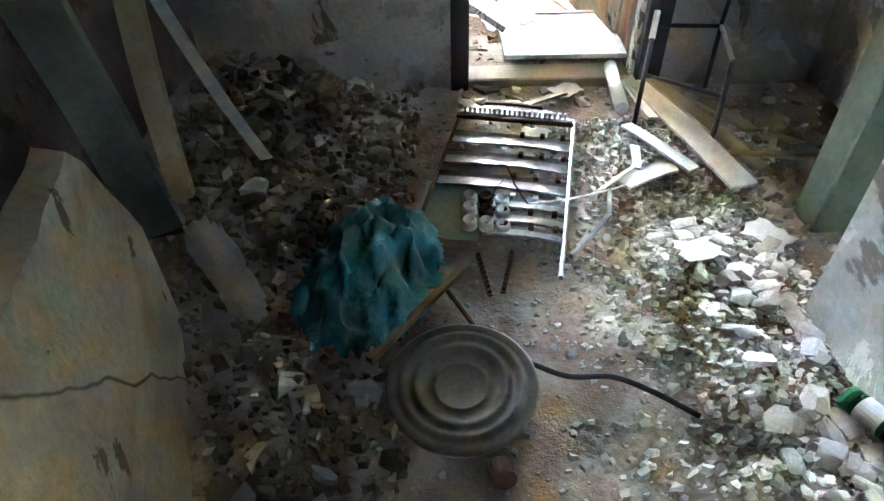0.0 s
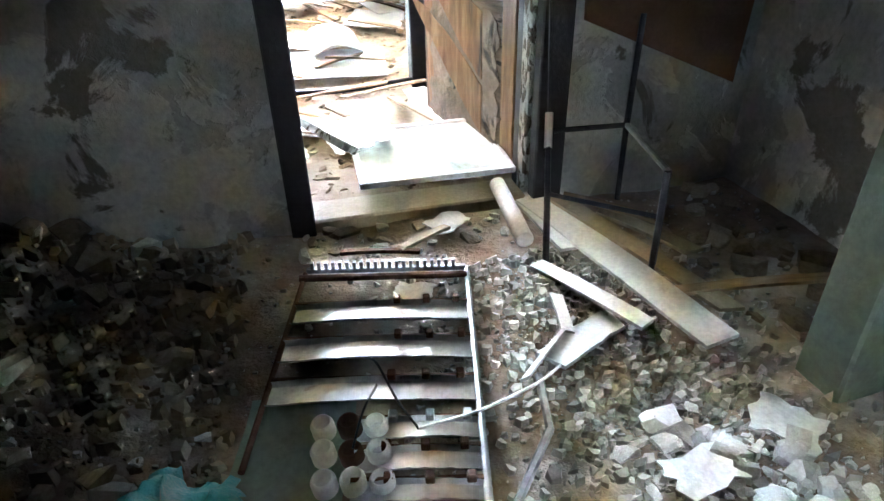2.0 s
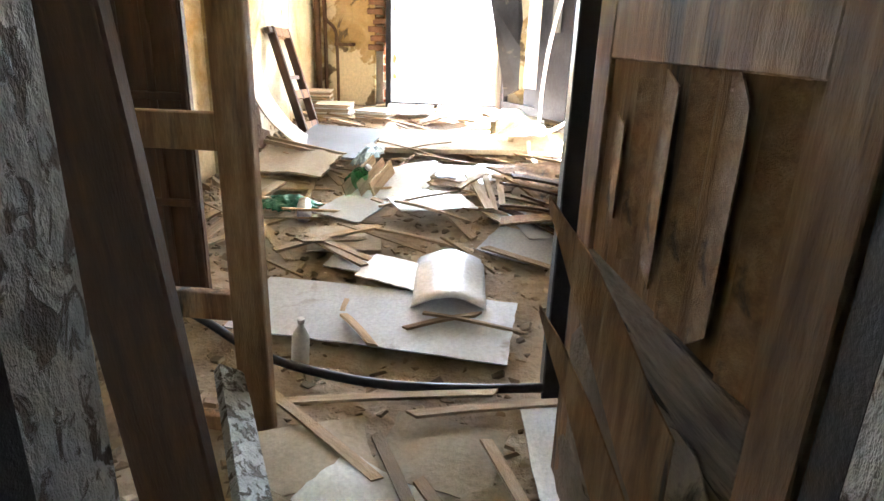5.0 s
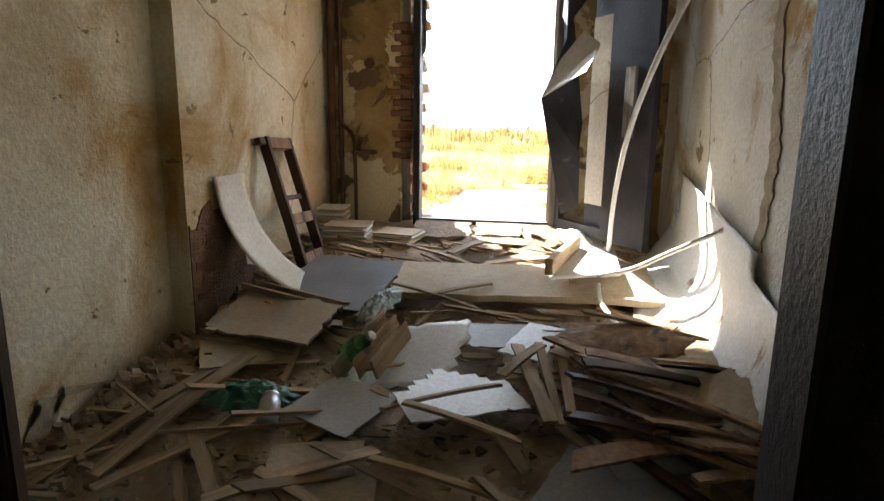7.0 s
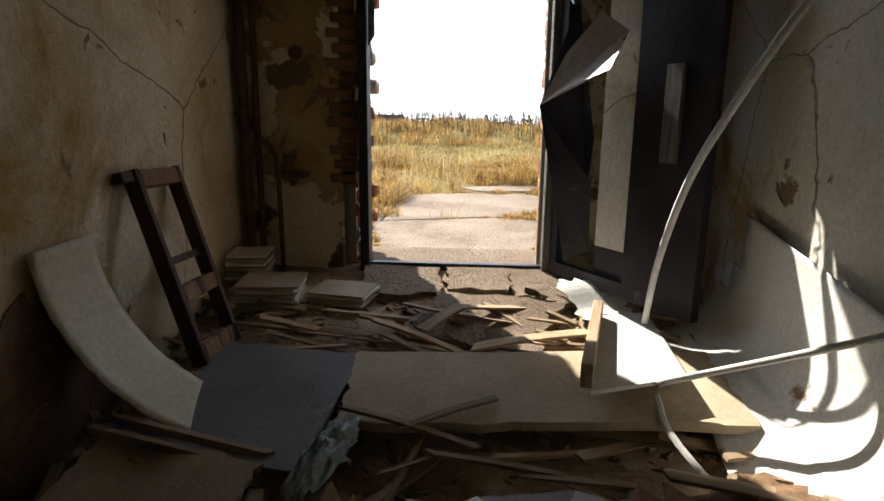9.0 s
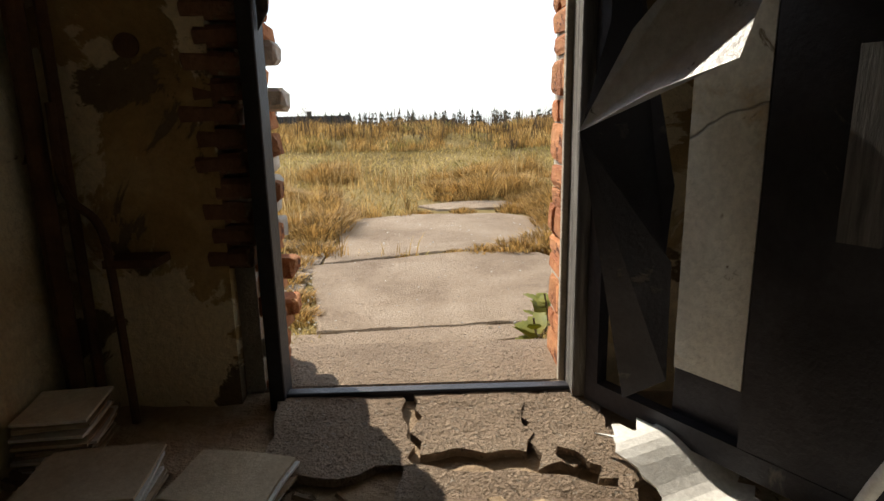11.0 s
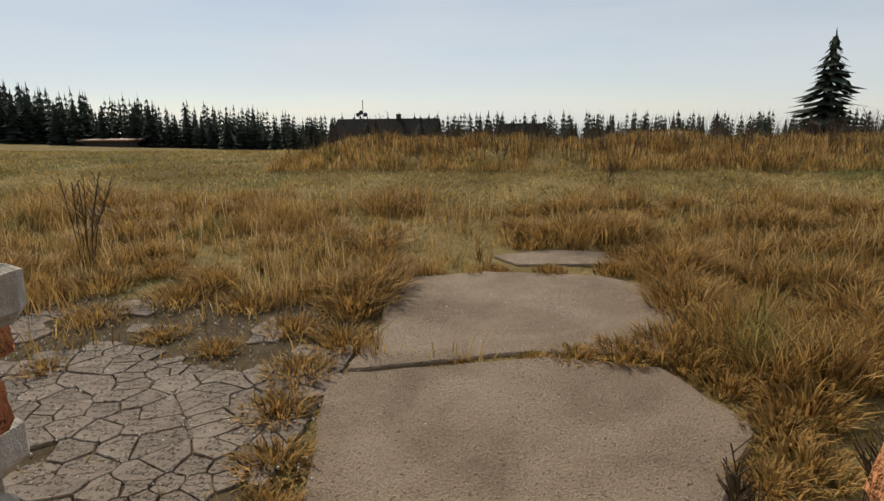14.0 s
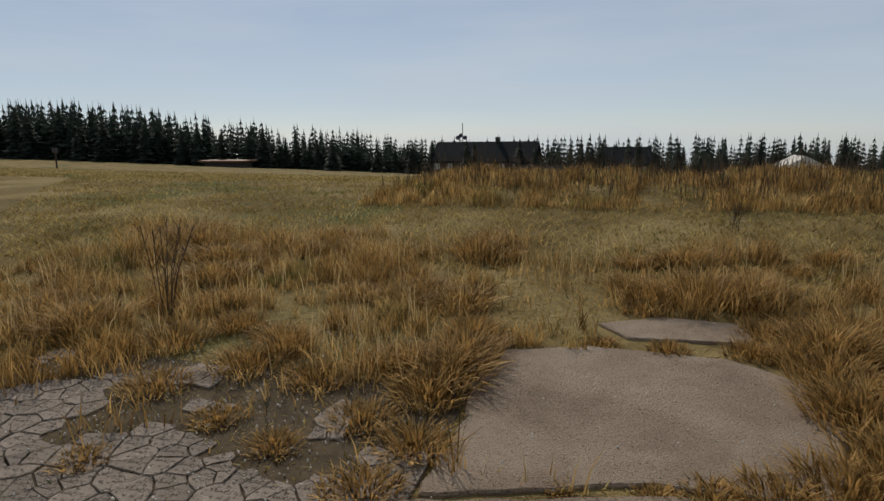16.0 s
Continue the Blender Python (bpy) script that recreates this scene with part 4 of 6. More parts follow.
for k in range(150):
    x, y = rng.uniform(-1.1, 1.15), 5.0 + 2.6 * rng.random() ** 0.8
    ob = new("wood_stick", rng.choice(PM))
    ob.matrix_basis = lay(x, y, rng.uniform(0.015, 0.07), rng.gauss(80, 45), rng.uniform(-5, 5), rng.uniform(-10, 10)) @ Matrix.Diagonal((rng.uniform(0.012, 0.05), rng.uniform(0.12, 0.5), rng.uniform(0.005, 0.014), 1))
    tagged(ob, "rough wooden slat lying on debris", "slat", "loose slats in the hall")


def flakes(name, n, place, size, material, label, category, flat=0.25, seed=1):
    """Countless broken chips as one mesh of small tilted prisms."""
    r = np.random.default_rng(seed)
    verts, faces = [], []
    for _ in range(n):
        x, y, z = place(r)
        s = size[0] + (size[1] - size[0]) * r.random() ** 2.5
        yaw, k = r.random() * 6.28, int(r.integers(3, 6))
        tx, ty = r.normal(0, 0.28, 2)
        asp = 0.45 + 0.55 * r.random()
        b = len(verts)
        for lvl in (0, 1):
            for i in range(k):
                a = yaw + 6.283 * i / k + 0.35 * math.sin(7 * i + yaw)
                q = 0.75 + 0.25 * math.sin(5 * i + 3 * yaw)
                px, py = s * q * math.cos(a), s * q * asp * math.sin(a)
                verts.append((x + px * (1 - 0.25 * lvl), y + py * (1 - 0.25 * lvl), z + lvl * s * flat * 2 + px * tx + py * ty))
        faces.append(tuple(range(b + k, b + 2 * k)))
        faces += [(b + i, b + (i + 1) % k, b + k + (i + 1) % k, b + k + i) for i in range(k)]
    return from_arrays(name, verts, faces, material, label, category)


def hall_spot(r):
    x, y = r.uniform(-1.18, 1.25), r.uniform(3.1, 7.7)
    return x, y, hz(x, y) - 0.004


M_CHIP = mat("wood chips", [(0.16, 0.11, 0.065), (0.30, 0.22, 0.14), (0.44, 0.38, 0.30)], 4, 0.9, 0.2, island=0.5)
flakes("hall_chips", 5200, hall_spot, (0.008, 0.055), M_CHIP, "splinters and plaster chips covering the hall floor", "debris", 0.10, 3)
def edge_spot(r):
    s = 1 if r.random() < 0.4 else -1
    x, y = s * (1.18 - 0.30 * r.random() ** 2), r.uniform(4.5, 7.9)
    return x, y, hz(x, y) + 0.03 * r.random()


flakes("wall_foot_rubble", 900, edge_spot, (0.012, 0.06), M_CHIP, "plaster fallen along the foot of the walls", "debris", 0.25, 4)
# broken concrete by the way out
for k, (x, y, w, d, yaw, up, tl) in enumerate(((0.24, 7.46, 0.62, 0.46, -14, 0.03, 3), (-0.20, 7.90, 0.42, 0.38, 4, 0.02, 0), (0.20, 7.95, 0.34, 0.32, -3, 0.022, 0), (0.50, 7.92, 0.26, 0.40, 2, 0.02, 0), (0.60, 7.74, 0.20, 0.22, 40, 0.03, 2))):
    solo("concrete_slab", sheet_bm(w, d, 0.03, lambda u, v: 0.006 * noise.noise((u * 5, v * 5, k)), 60 + k, 0.025, 8, 8), M_CONCRETE, "cracked dusty concrete slab by the threshold", "concrete slab", lay(x, y, up - 0.02, yaw, tl, 0), "cracked slabs by the threshold")


# ---- the dark room ----
def on(x, y, up=0.0, yaw=0.0, pitch=0.0, roll=0.0):
    """A pose on the dark room's floor."""
    return pose(x, y, az(x, y) + up, pitch, roll, yaw)


structure("pier_east", block((1.10, 0.1, -0.4), (1.85, 1.285, TOP), bevel=0.01), M_PLASTER_A, "plastered pier with a broken edge")
structure("pier_green", block((1.31, 1.66, -0.4), (1.85, 1.80, TOP), bevel=0.008), M_GREENPAINT, "pale green painted partition end")


def low_partition():
    bm = bmesh.new()
    a, b = Vector((-0.42, 0.15, 0)), Vector((-0.79, 1.27, 0))
    n = 16
    side = Vector((-0.95, -0.31, 0)) * 0.05
    cols = []
    for k in range(n + 1):
        p = a.lerp(b, k / n)
        top = 0.72 + 0.02 * noise.noise((k * 0.7, 1, 1)) + 0.10 * max(0.0, 0.95 - p.y) - 1.6 * max(0.0, p.y - 1.02)
        cols.append([bm.verts.new(p + Vector((0, 0, -0.2))), bm.verts.new(p + Vector((0, 0, top))), bm.verts.new(p + side + Vector((0, 0, top + 0.02))), bm.verts.new(p + side + Vector((0, 0, -0.2)))])
    for c, d in zip(cols, cols[1:]):
        for k in range(4):
            bm.faces.new((c[k], c[(k + 1) % 4], d[(k + 1) % 4], d[k]))
    bm.faces.new(cols[0])
    bm.faces.new(cols[-1][::-1])
    structure("wall_low", bm, M_PLASTER_L, "low stained plaster partition, broken off at the top")


low_partition()
t_ = thing("leaning_post", "flaking green painted post leaning over the partition", "post", pose(-0.76, 1.32, 0.28, -2, -8, 6))
part("board", plank_bm(1.0, 0.13, 0.03, 3, 0.05), M_GREENPAINT, t_, "", pose(0, 0, 0.5, 90))
part("bracket", block((-0.09, -0.02, -0.02), (0.05, 0.01, 0.06), bevel=0.005), M_RUST, t_)
solo("foam_strip", plank_bm(0.62, 0.055, 0.03, 5, 0.04, 0.02), M_FOAM, "yellowed foam strip beside the post", "foam strip", pose(-0.66, 1.34, 0.66, 90, 4, 4))
solo("plastic_strip", plank_bm(0.5, 0.03, 0.006, 6, 0.02, 0.03), M_PVC, "white plastic strip hanging by the post", "strip", pose(-0.56, 1.42, 0.68, 80, -22, 10))
solo("plaster_slab", sheet_bm(0.11, 0.36, 0.03, lambda u, v: 0.02 * math.cos(4 * u), 12, 0.006, 10, 16, lambda u, v: (u * 2) ** 4 + (v * 2) ** 4 < 0.9), M_WHITE, "white fallen slab of plaster leaning upright", "plaster slab", pose(-0.63, 1.32, 0.12, 76, -12, 30))
solo("blue_sheet", crumple_bm(0.42, 0.76, 0.26, 8, 44), M_BLUEBAG, "dusty crumpled blue plastic sheet on the floor", "plastic sheet", on(-0.23, 1.42, 0.02, -14), smooth=True)


def basin():
    prof = [(0.155, 0.0), (0.20, 0.012), (0.205, 0.035), (0.192, 0.045), (0.182, 0.035), (0.172, 0.036), (0.165, 0.048), (0.155, 0.048), (0.148, 0.034), (0.135, 0.034), (0.128, 0.042), (0.118, 0.042), (0.110, 0.026), (0.075, 0.024), (0.072, 0.030), (0.068, 0.024), (0.002, 0.022)]
    solo("round_lid", lathe_bm(prof, 48), M_BASIN, "dirty round lid with raised concentric rings", "lid", on(0.045, 1.0, 0.03, 0, 3, -2), smooth=True)


basin()
solo("cable", tube_bm(smooth_path([(0.24, 1.08, -0.045), (0.34, 1.04, -0.055), (0.46, 1.03, -0.05), (0.56, 0.98, -0.055), (0.66, 0.905, -0.06)]), 0.008, 8), M_RUBBER, "black cable lying in the dust", "cable", smooth=True)
solo("wood_stick", plank_bm(0.46, 0.022, 0.02, 2, 0.01), M_WOOD, "rough brown stick on the floor", "stick", on(-0.06, 1.26, 0.07, -38, 2))
solo("iron_bar", tube_bm([(0.0, 1.40, -0.04), (0.11, 1.19, -0.05)], 0.008, 6), M_RUST, "rusty iron bar on the floor", "bar")
solo("pipe_collar", lathe_bm([(0.022, 0), (0.03, 0), (0.03, 0.05), (0.022, 0.05)], 16), M_RUST, "short rusty pipe collar", "pipe collar", on(0.13, 0.78, 0.02, 0, 70, 20))


def comb(x, y, ln, yaw, n):
    t = thing("toothed_strip", "rusty metal strip with a row of teeth", "metal strip", on(x, y, 0.025, yaw), "toothed strips")
    part("bar", block((-0.008, -ln / 2, 0), (0.008, ln / 2, 0.006)), M_RUST, t)
    for k in range(n):
        yy = -ln / 2 + ln * (k + 0.5) / n
        part("tooth", block((-0.006, yy - 0.003, 0.006), (0.006, yy + 0.003, 0.022)), M_RUST, t)


comb(0.135, 1.46, 0.20, 8, 9)
comb(0.215, 1.47, 0.20, -14, 9)


def heater():
    t = thing("heater_rack", "dismantled electric heater rack with aluminium strips and porcelain rings", "heater", on(0.245, 2.02, 0.025, -12.5))
    part("side_rail", tube_bm([(0.262, -0.56, 0.02), (0.262, 0.46, 0.02)], 0.009, 8), M_STEEL, t)
    part("side_rail", tube_bm([(-0.255, -0.30, 0.02), (-0.25, 0.46, 0.02)], 0.008, 8), M_RUST, t)
    part("end_bar", tube_bm([(-0.26, 0.42, 0.03), (0.26, 0.42, 0.03)], 0.011, 8), M_RUST, t)
    tb = part("toothed_bar", block((-0.25, 0.475, 0.01), (0.26, 0.49, 0.025)), M_STEEL, t)
    for k in range(21):
        x = -0.23 + 0.0225 * k
        part("tooth", block((x - 0.005, 0.472, 0.026), (x + 0.005, 0.488, 0.05)), M_STEEL, tb)
    for k, y in enumerate((0.24, 0.08, -0.075, -0.20, -0.285, -0.365)):
        x0 = -0.25 if k < 3 else -0.02
        w = (0.085, 0.085, 0.08, 0.06, 0.06, 0.05)[k]
        def bow(u, v, k=k):
            return 0.012 * math.cos(3 * u) + (0.012 if abs(v) > 0.38 else 0)
        s = part("strip", sheet_bm(0.255 - x0, w, 0.003, bow, k, 0.002, 16, 8), M_STEEL if k < 3 else M_ALU, t, "", pose((0.255 + x0) / 2, y, 0.012))
        part("edge_bar", block((x0, y + w / 2 + 0.002, 0.012), (0.255, y + w / 2 + 0.012, 0.03)), M_RUST, t)
        for j in range(3):
            xx = 0.05 + 0.085 * j + 0.01 * (k % 2)
            part("clip", block((xx - 0.010, y + w / 2 - 0.012, 0.03), (xx + 0.010, y + w / 2 + 0.010, 0.052), bevel=0.003), M_PVC if k == 3 else M_RUST, t)
    part("back_plate", sheet_bm(0.25, 0.34, 0.003, None, 3, 0.004, 4, 4), M_GREENPAINT, t, "pale green backing plate", pose(-0.16, -0.24, 0.002))
    for k in range(9):
        x, y = -0.095 + 0.06 * (k % 3) + 0.012 * (k // 3), -0.19 - 0.075 * (k // 3)
        part("ring", lathe_bm([(0.014, 0), (0.027, 0), (0.027, 0.03), (0.022, 0.04), (0.019, 0.04), (0.017, 0.005)], 18), M_PVC if k not in (1, 4) else M_RUST, t, "porcelain ring", pose(x, y, 0.012 + 0.004 * (k % 2), 6, -5, 0), True)
    part("wire", tube_bm(smooth_path([(-0.02, 0.02, 0.05), (0.02, -0.06, 0.10), (0.07, -0.15, 0.07), (0.12, -0.22, 0.05)]), 0.003, 5), M_RUBBER, t)
    part("wire", tube_bm(smooth_path([(0.02, -0.10, 0.07), (0.0, -0.2, 0.09), (-0.02, -0.27, 0.05)]), 0.003, 5), M_RUBBER, t)
    part("wire", tube_bm(smooth_path([(0.12, -0.22, 0.05), (0.26, -0.18, 0.06), (0.40, -0.10, 0.06), (0.47, -0.02, 0.04)]), 0.004, 5), M_PVC, t)


heater()
solo("bent_bar", tube_bm([(0.43, 1.52, -0.04), (0.60, 1.72, -0.03), (0.635, 1.88, -0.02)], 0.010, 6), M_STEEL, "flat bent metal bar on the floor", "bar")
solo("white_pipe", lathe_bm([(0.026, 0), (0.031, 0), (0.031, 0.42), (0.026, 0.42), (0.025, 0.01)], 18), M_PVC, "white plastic drain pipe lying by the doorway", "pipe", pose(0.84, 2.53, -0.035, -88, 0, -5), smooth=True)
BOARDS_A = ((1.06, 2.42, 1.10, 0.11, 10, 0.02, M_WHITE), (1.16, 2.40, 0.8, 0.07, 16, 0.035, M_PLY), (0.91, 2.18, 0.42, 0.055, 24, 0.04, M_WHITE), (0.80, 2.12, 0.16, 0.035, -12, 0.03, M_WHITE),
            (0.83, 2.02, 0.28, 0.09, -62, 0.015, M_WHITE), (1.28, 2.50, 0.40, 0.07, 28, 0.03, M_PLY), (0.98, 2.70, 0.45, 0.10, 4, 0.015, M_WHITE), (0.72, 2.0, 0.32, 0.012, -48, 0.03, M_PVC),
            (1.20, 2.65, 0.38, 0.05, 42, 0.05, M_WOOD), (1.40, 2.1, 0.5, 0.04, 85, 0.03, M_WOOD), (0.35, 2.60, 0.3, 0.02, 78, 0.03, M_RUST), (0.50, 2.64, 0.26, 0.03, -60, 0.03, M_PLY))
for k, (x, y, ln, w, yaw, up, ma) in enumerate(BOARDS_A):
    solo("broken_board", plank_bm(ln, w, 0.012, 90 + k, 0.03, 0.006), ma, "broken dusty board on the floor near the doorway", "board", on(x, y, up, yaw, rng.uniform(-2, 2), rng.uniform(-5, 5)), "broken boards by the doorway")
for k, (x, y, w, d, yaw) in enumerate(((0.885, 1.555, 0.19, 0.10, 12), (1.13, 1.62, 0.13, 0.15, 40), (0.42, 2.36, 0.12, 0.08, -20), (0.62, 2.75, 0.16, 0.10, 30))):
    solo("white_card", sheet_bm(w, d, 0.004, lambda u, v: 0.004 * math.sin(6 * u), 70 + k, 0.012, 6, 6), M_WHITE, "piece of white card on the rubble", "card", on(x, y, 0.03, yaw, 3, 4), "white cards on the floor")


def chair_frame():
    t = thing("chair_frame", "black metal chair frame without seat, thrown over", "chair")
    A, B, C = (0.98, 2.72, 0.27), (1.30, 2.76, 0.245), (1.135, 2.23, 0.31)
    part("leg", tube_bm([(0.86, 2.385, -0.07), A], 0.011, 8), M_DARKSTEEL, t)
    part("rod", tube_bm([A, (0.985, 2.79, 0.69)], 0.005, 6), M_DARKSTEEL, t)
    part("sleeve", tube_bm([(0.965, 2.68, 0.225), (0.985, 2.735, 0.33)], 0.014, 8), M_PVC, t, "white plastic sleeve")
    part("rail", tube_bm([A, B], 0.010, 8), M_DARKSTEEL, t)
    part("rail", tube_bm([B, C], 0.010, 8), M_STEEL, t)
    part("leg", tube_bm([C, (1.165, 2.265, -0.07)], 0.011, 8), M_DARKSTEEL, t)
    part("leg", tube_bm([(1.31, 2.77, -0.06), B, (1.33, 2.80, 0.62)], 0.011, 8), M_DARKSTEEL, t)
    part("cross_bar", tube_bm([(0.925, 2.565, 0.11), (1.15, 2.25, 0.15)], 0.008, 8), M_DARKSTEEL, t)


chair_frame()


def hung_board():
    bm = bmesh.new()
    pts = [(1.12, 0.61), (1.74, 0.35), (1.79, 1.4), (1.08, 1.4)]
    f = [bm.verts.new((x, 2.80, z)) for x, z in pts]
    b = [bm.verts.new((x, 2.815, z)) for x, z in pts]
    bm.faces.new(f)
    bm.faces.new(b[::-1])
    for k in range(4):
        bm.faces.new((f[k], b[k], b[(k + 1) % 4], f[(k + 1) % 4]))
    solo("brown_hardboard", bm, M_BROWNBOARD, "brown hardboard hanging askew on the wall", "board")


hung_board()
t_ = thing("beer_bottle", "green glass bottle lying in the rubble", "bottle", on(1.045, 0.945, 0.05, 200, -82, 0))
part("body", lathe_bm([(0.02, 0.0), (0.034, 0.006), (0.035, 0.02), (0.035, 0.15), (0.028, 0.18), (0.014, 0.21), (0.013, 0.25)], 20), M_GREENGLASS, t_, smooth=True)
part("foil", lathe_bm([(0.0355, 0.05), (0.0357, 0.055), (0.0357, 0.11), (0.0355, 0.115)], 20), M_PVC, t_, "torn pale paper label")

STONES = []
for k in range(10):
    bm = stone_bm(k, 0.55 + 0.04 * k)
    me = bpy.data.meshes.new("plaster_chunk")
    bmesh.ops.recalc_face_normals(bm, faces=bm.faces)
    bm.to_mesh(me)
    bm.free()
    me.materials.append(M_RUBBLE)
    me2 = me.copy()
    me2.materials.clear()
    me2.materials.append(M_RUBBLE_B)
    STONES.append((me, me2))


def chunk(x, y, s, brown, up=0.0):
    ob = new("masonry_lump" if brown else "plaster_chunk", rng.choice(STONES)[1 if brown else 0])
    ob.matrix_basis = on(x, y, up + s * 0.16, rng.uniform(0, 360), rng.uniform(-16, 16), rng.uniform(-16, 16)) @ Matrix.Diagonal((s, s * rng.uniform(0.5, 1), s * rng.uniform(0.35, 0.8), 1))
    tagged(ob, "brown broken lump of masonry in the heap" if brown else "white broken lump of plaster on the floor", "rubble", "brown rubble heap" if brown else "white rubble")


for k in range(330):
    x, y = rng.gauss(1.0, 0.15), rng.uniform(0.45, 1.75)
    if 0.68 < x < 1.22:
        chunk(min(x, 1.12 + (0.15 if y > 1.3 else -0.06)), y, 0.018 + 0.07 * rng.random() ** 3, False, 0.008)
for k in range(150):
    chunk(-0.15 - 0.9 * rng.random() ** 0.8, rng.uniform(1.3, 2.82), 0.025 + 0.09 * rng.random() ** 2.6, rng.random() < 0.88, 0.02)
for k in range(26):
    chunk(rng.uniform(0.1, 0.9), rng.uniform(2.62, 2.84), 0.03 + 0.07 * rng.random() ** 2, rng.random() < 0.5)
for k in range(24):
    chunk(rng.uniform(1.3, 1.8), rng.uniform(1.9, 2.8), 0.04 + 0.10 * rng.random() ** 2, True)
for k in range(30):
    chunk(rng.uniform(-0.6, -0.1), rng.uniform(0.5, 1.4), 0.03 + 0.07 * rng.random() ** 2, rng.random() < 0.6)


def bright_spot(r):
    x, y = r.normal(0.88, 0.24), r.uniform(0.3, 2.5)
    x = min(x, 1.1 if y < 1.3 else 1.5)
    return x, y, az(x, y) - 0.004


def heap_spot(r):
    x, y = -0.1 - r.random() * 1.0, r.uniform(0.4, 2.85)
    return x, y, az(x, y) - 0.004


def room_spot(r):
    x, y = r.uniform(-0.6, 1.8), r.uniform(0.2, 2.85)
    return x, y, az(x, y) - 0.004


flakes("white_grit", 7500, bright_spot, (0.004, 0.030), M_RUBBLE_I, "pale plaster grit over the floor", "rubble", 0.45, 11)
flakes("heap_grit", 2600, heap_spot, (0.008, 0.040), M_HEAP, "brown crumbled masonry in the heap", "rubble", 0.5, 12)
flakes("floor_grit", 2400, room_spot, (0.004, 0.018), M_RUBBLE_I, "small grit scattered over the dusty floor", "rubble", 0.45, 13)


# ---- the passage ----
t_ = thing("framed_glass", "framed dusty glass plate lying over the sill", "framed glass", pose(0.65, 3.22, 0.045, 4, 0, -1))
part("pane", sheet_bm(0.58, 0.48, 0.006, None, 1, 0.0, 2, 2), M_PANE, t_)
for a, b in (((-0.31, -0.26, -0.01), (0.31, -0.235, 0.016)), ((-0.31, 0.235, -0.01), (0.31, 0.26, 0.016)), ((-0.31, -0.235, -0.01), (-0.285, 0.235, 0.016)), ((0.285, -0.235, -0.01), (0.31, 0.235, 0.016))):
    part("frame_bar", block(a, b, bevel=0.003), M_WHITE, t_)
solo("torn_card", sheet_bm(0.30, 0.30, 0.004, lambda u, v: 0.02 * math.sin(5 * u) + 0.02 * v, 5, 0.005, 14, 14, lambda u, v: not (abs(u - 0.02 * math.sin(30 * v) + 0.08) < 0.05 and 0.18 < v < 0.40) and not (v < -0.42 and abs(u % 0.2 - 0.1) < 0.03)), M_WHITE, "torn white card with split edges on the glass", "card", pose(0.385, 3.37, 0.10, 2, 4, 12))
solo("brace_board", plank_bm(1.0, 0.085, 0.03, 8, 0.01), M_PEEL, "flaking painted board propped across the passage", "board", Matrix.Translation((0.07, 3.53, 0.16)) @ pose(0, 0, 0, 0, 0, 32) @ pose(0, 0, 0, 5, 35, 0))


def panel_door():
    t = thing("panelled_door", "weathered brown panelled door leaf standing open with split veneer", "door", pose(0.985, 3.06, -0.03, 0, 0, 100.5))
    L, H = 0.88, 2.0
    st = 0.10
    for x0 in (0.0, L - st):
        part("stile", block((x0, -0.018, 0), (x0 + st, 0.018, H), bevel=0.003), M_WOODV, t)
    zs = ((0.0, 0.20), (0.62, 0.74), (1.17, 1.29), (1.88, 2.0))
    for a, b in zs:
        part("rail", block((st, -0.017, a), (L - st, 0.017, b), bevel=0.003), M_WEATHERED if b < 0.8 else M_WOODV, t)
    for (_, a), (b, _) in zip(zs, zs[1:]):
        part("door_panel", block((st, -0.006, a), (L - st, 0.006, b)), M_WEATHERED if b < 0.8 else M_WOODV, t)
    for k in range(6):
        bm = plank_bm(0.42 - 0.03 * k, 0.075, 0.003, k, 0.05, 0.0)
        part("veneer_strip", bm, M_WOODV, t, "curling strip of split veneer", pose(st + 0.06 + 0.105 * k, 0.010 + 0.006 * (k % 2), 0.96, 90, 0, 0) @ pose(0, 0, 0, 0, 8 * (-1) ** k, 0))
    part("lower_face", sheet_bm(0.66, 0.40, 0.004, None, 9, 0.03, 10, 8), M_WEATHERED, t, "weathered wood bared under the veneer", pose(0.45, 0.026, 0.40, 90))
    part("lower_face", sheet_bm(0.70, 0.22, 0.004, None, 10, 0.03, 10, 6), M_WEATHERED, t, "weathered wood bared under the veneer", pose(0.45, 0.026, 0.10, 90))
    for k, z in enumerate((0.86, 0.60)):
        def peel(u, v, z=z, k=k):
            s_, w = u + 0.5, 0.26 - 0.05 * k
            lift = 0.03 + 0.10 * s_ ** 2
            return (0.24 + 0.50 * s_ - u * 0.001, lift, z - 0.40 + 0.40 * s_ ** 1.3 + v * w * (1 - 0.88 * s_ ** 2.2) + 0.012 * noise.noise((s_ * 6, v * 3, k)))
        part("splinter", sheet_bm(0.001, 0.001, 0.004, peel, 20 + k, 0.0, 14, 6, None, True), M_WOODV, t, "long split sheet of veneer peeling away")


M_WEATHERED = mat("weathered door wood", [(0.10, 0.08, 0.06), (0.24, 0.19, 0.14), (0.38, 0.32, 0.25)], 3, 0.85, 0.9, 22, stretch=(1, 1, 7), patch=((0.04, 0.035, 0.03), 3, 0.58, 0.06), bump_dist=0.02)
panel_door()


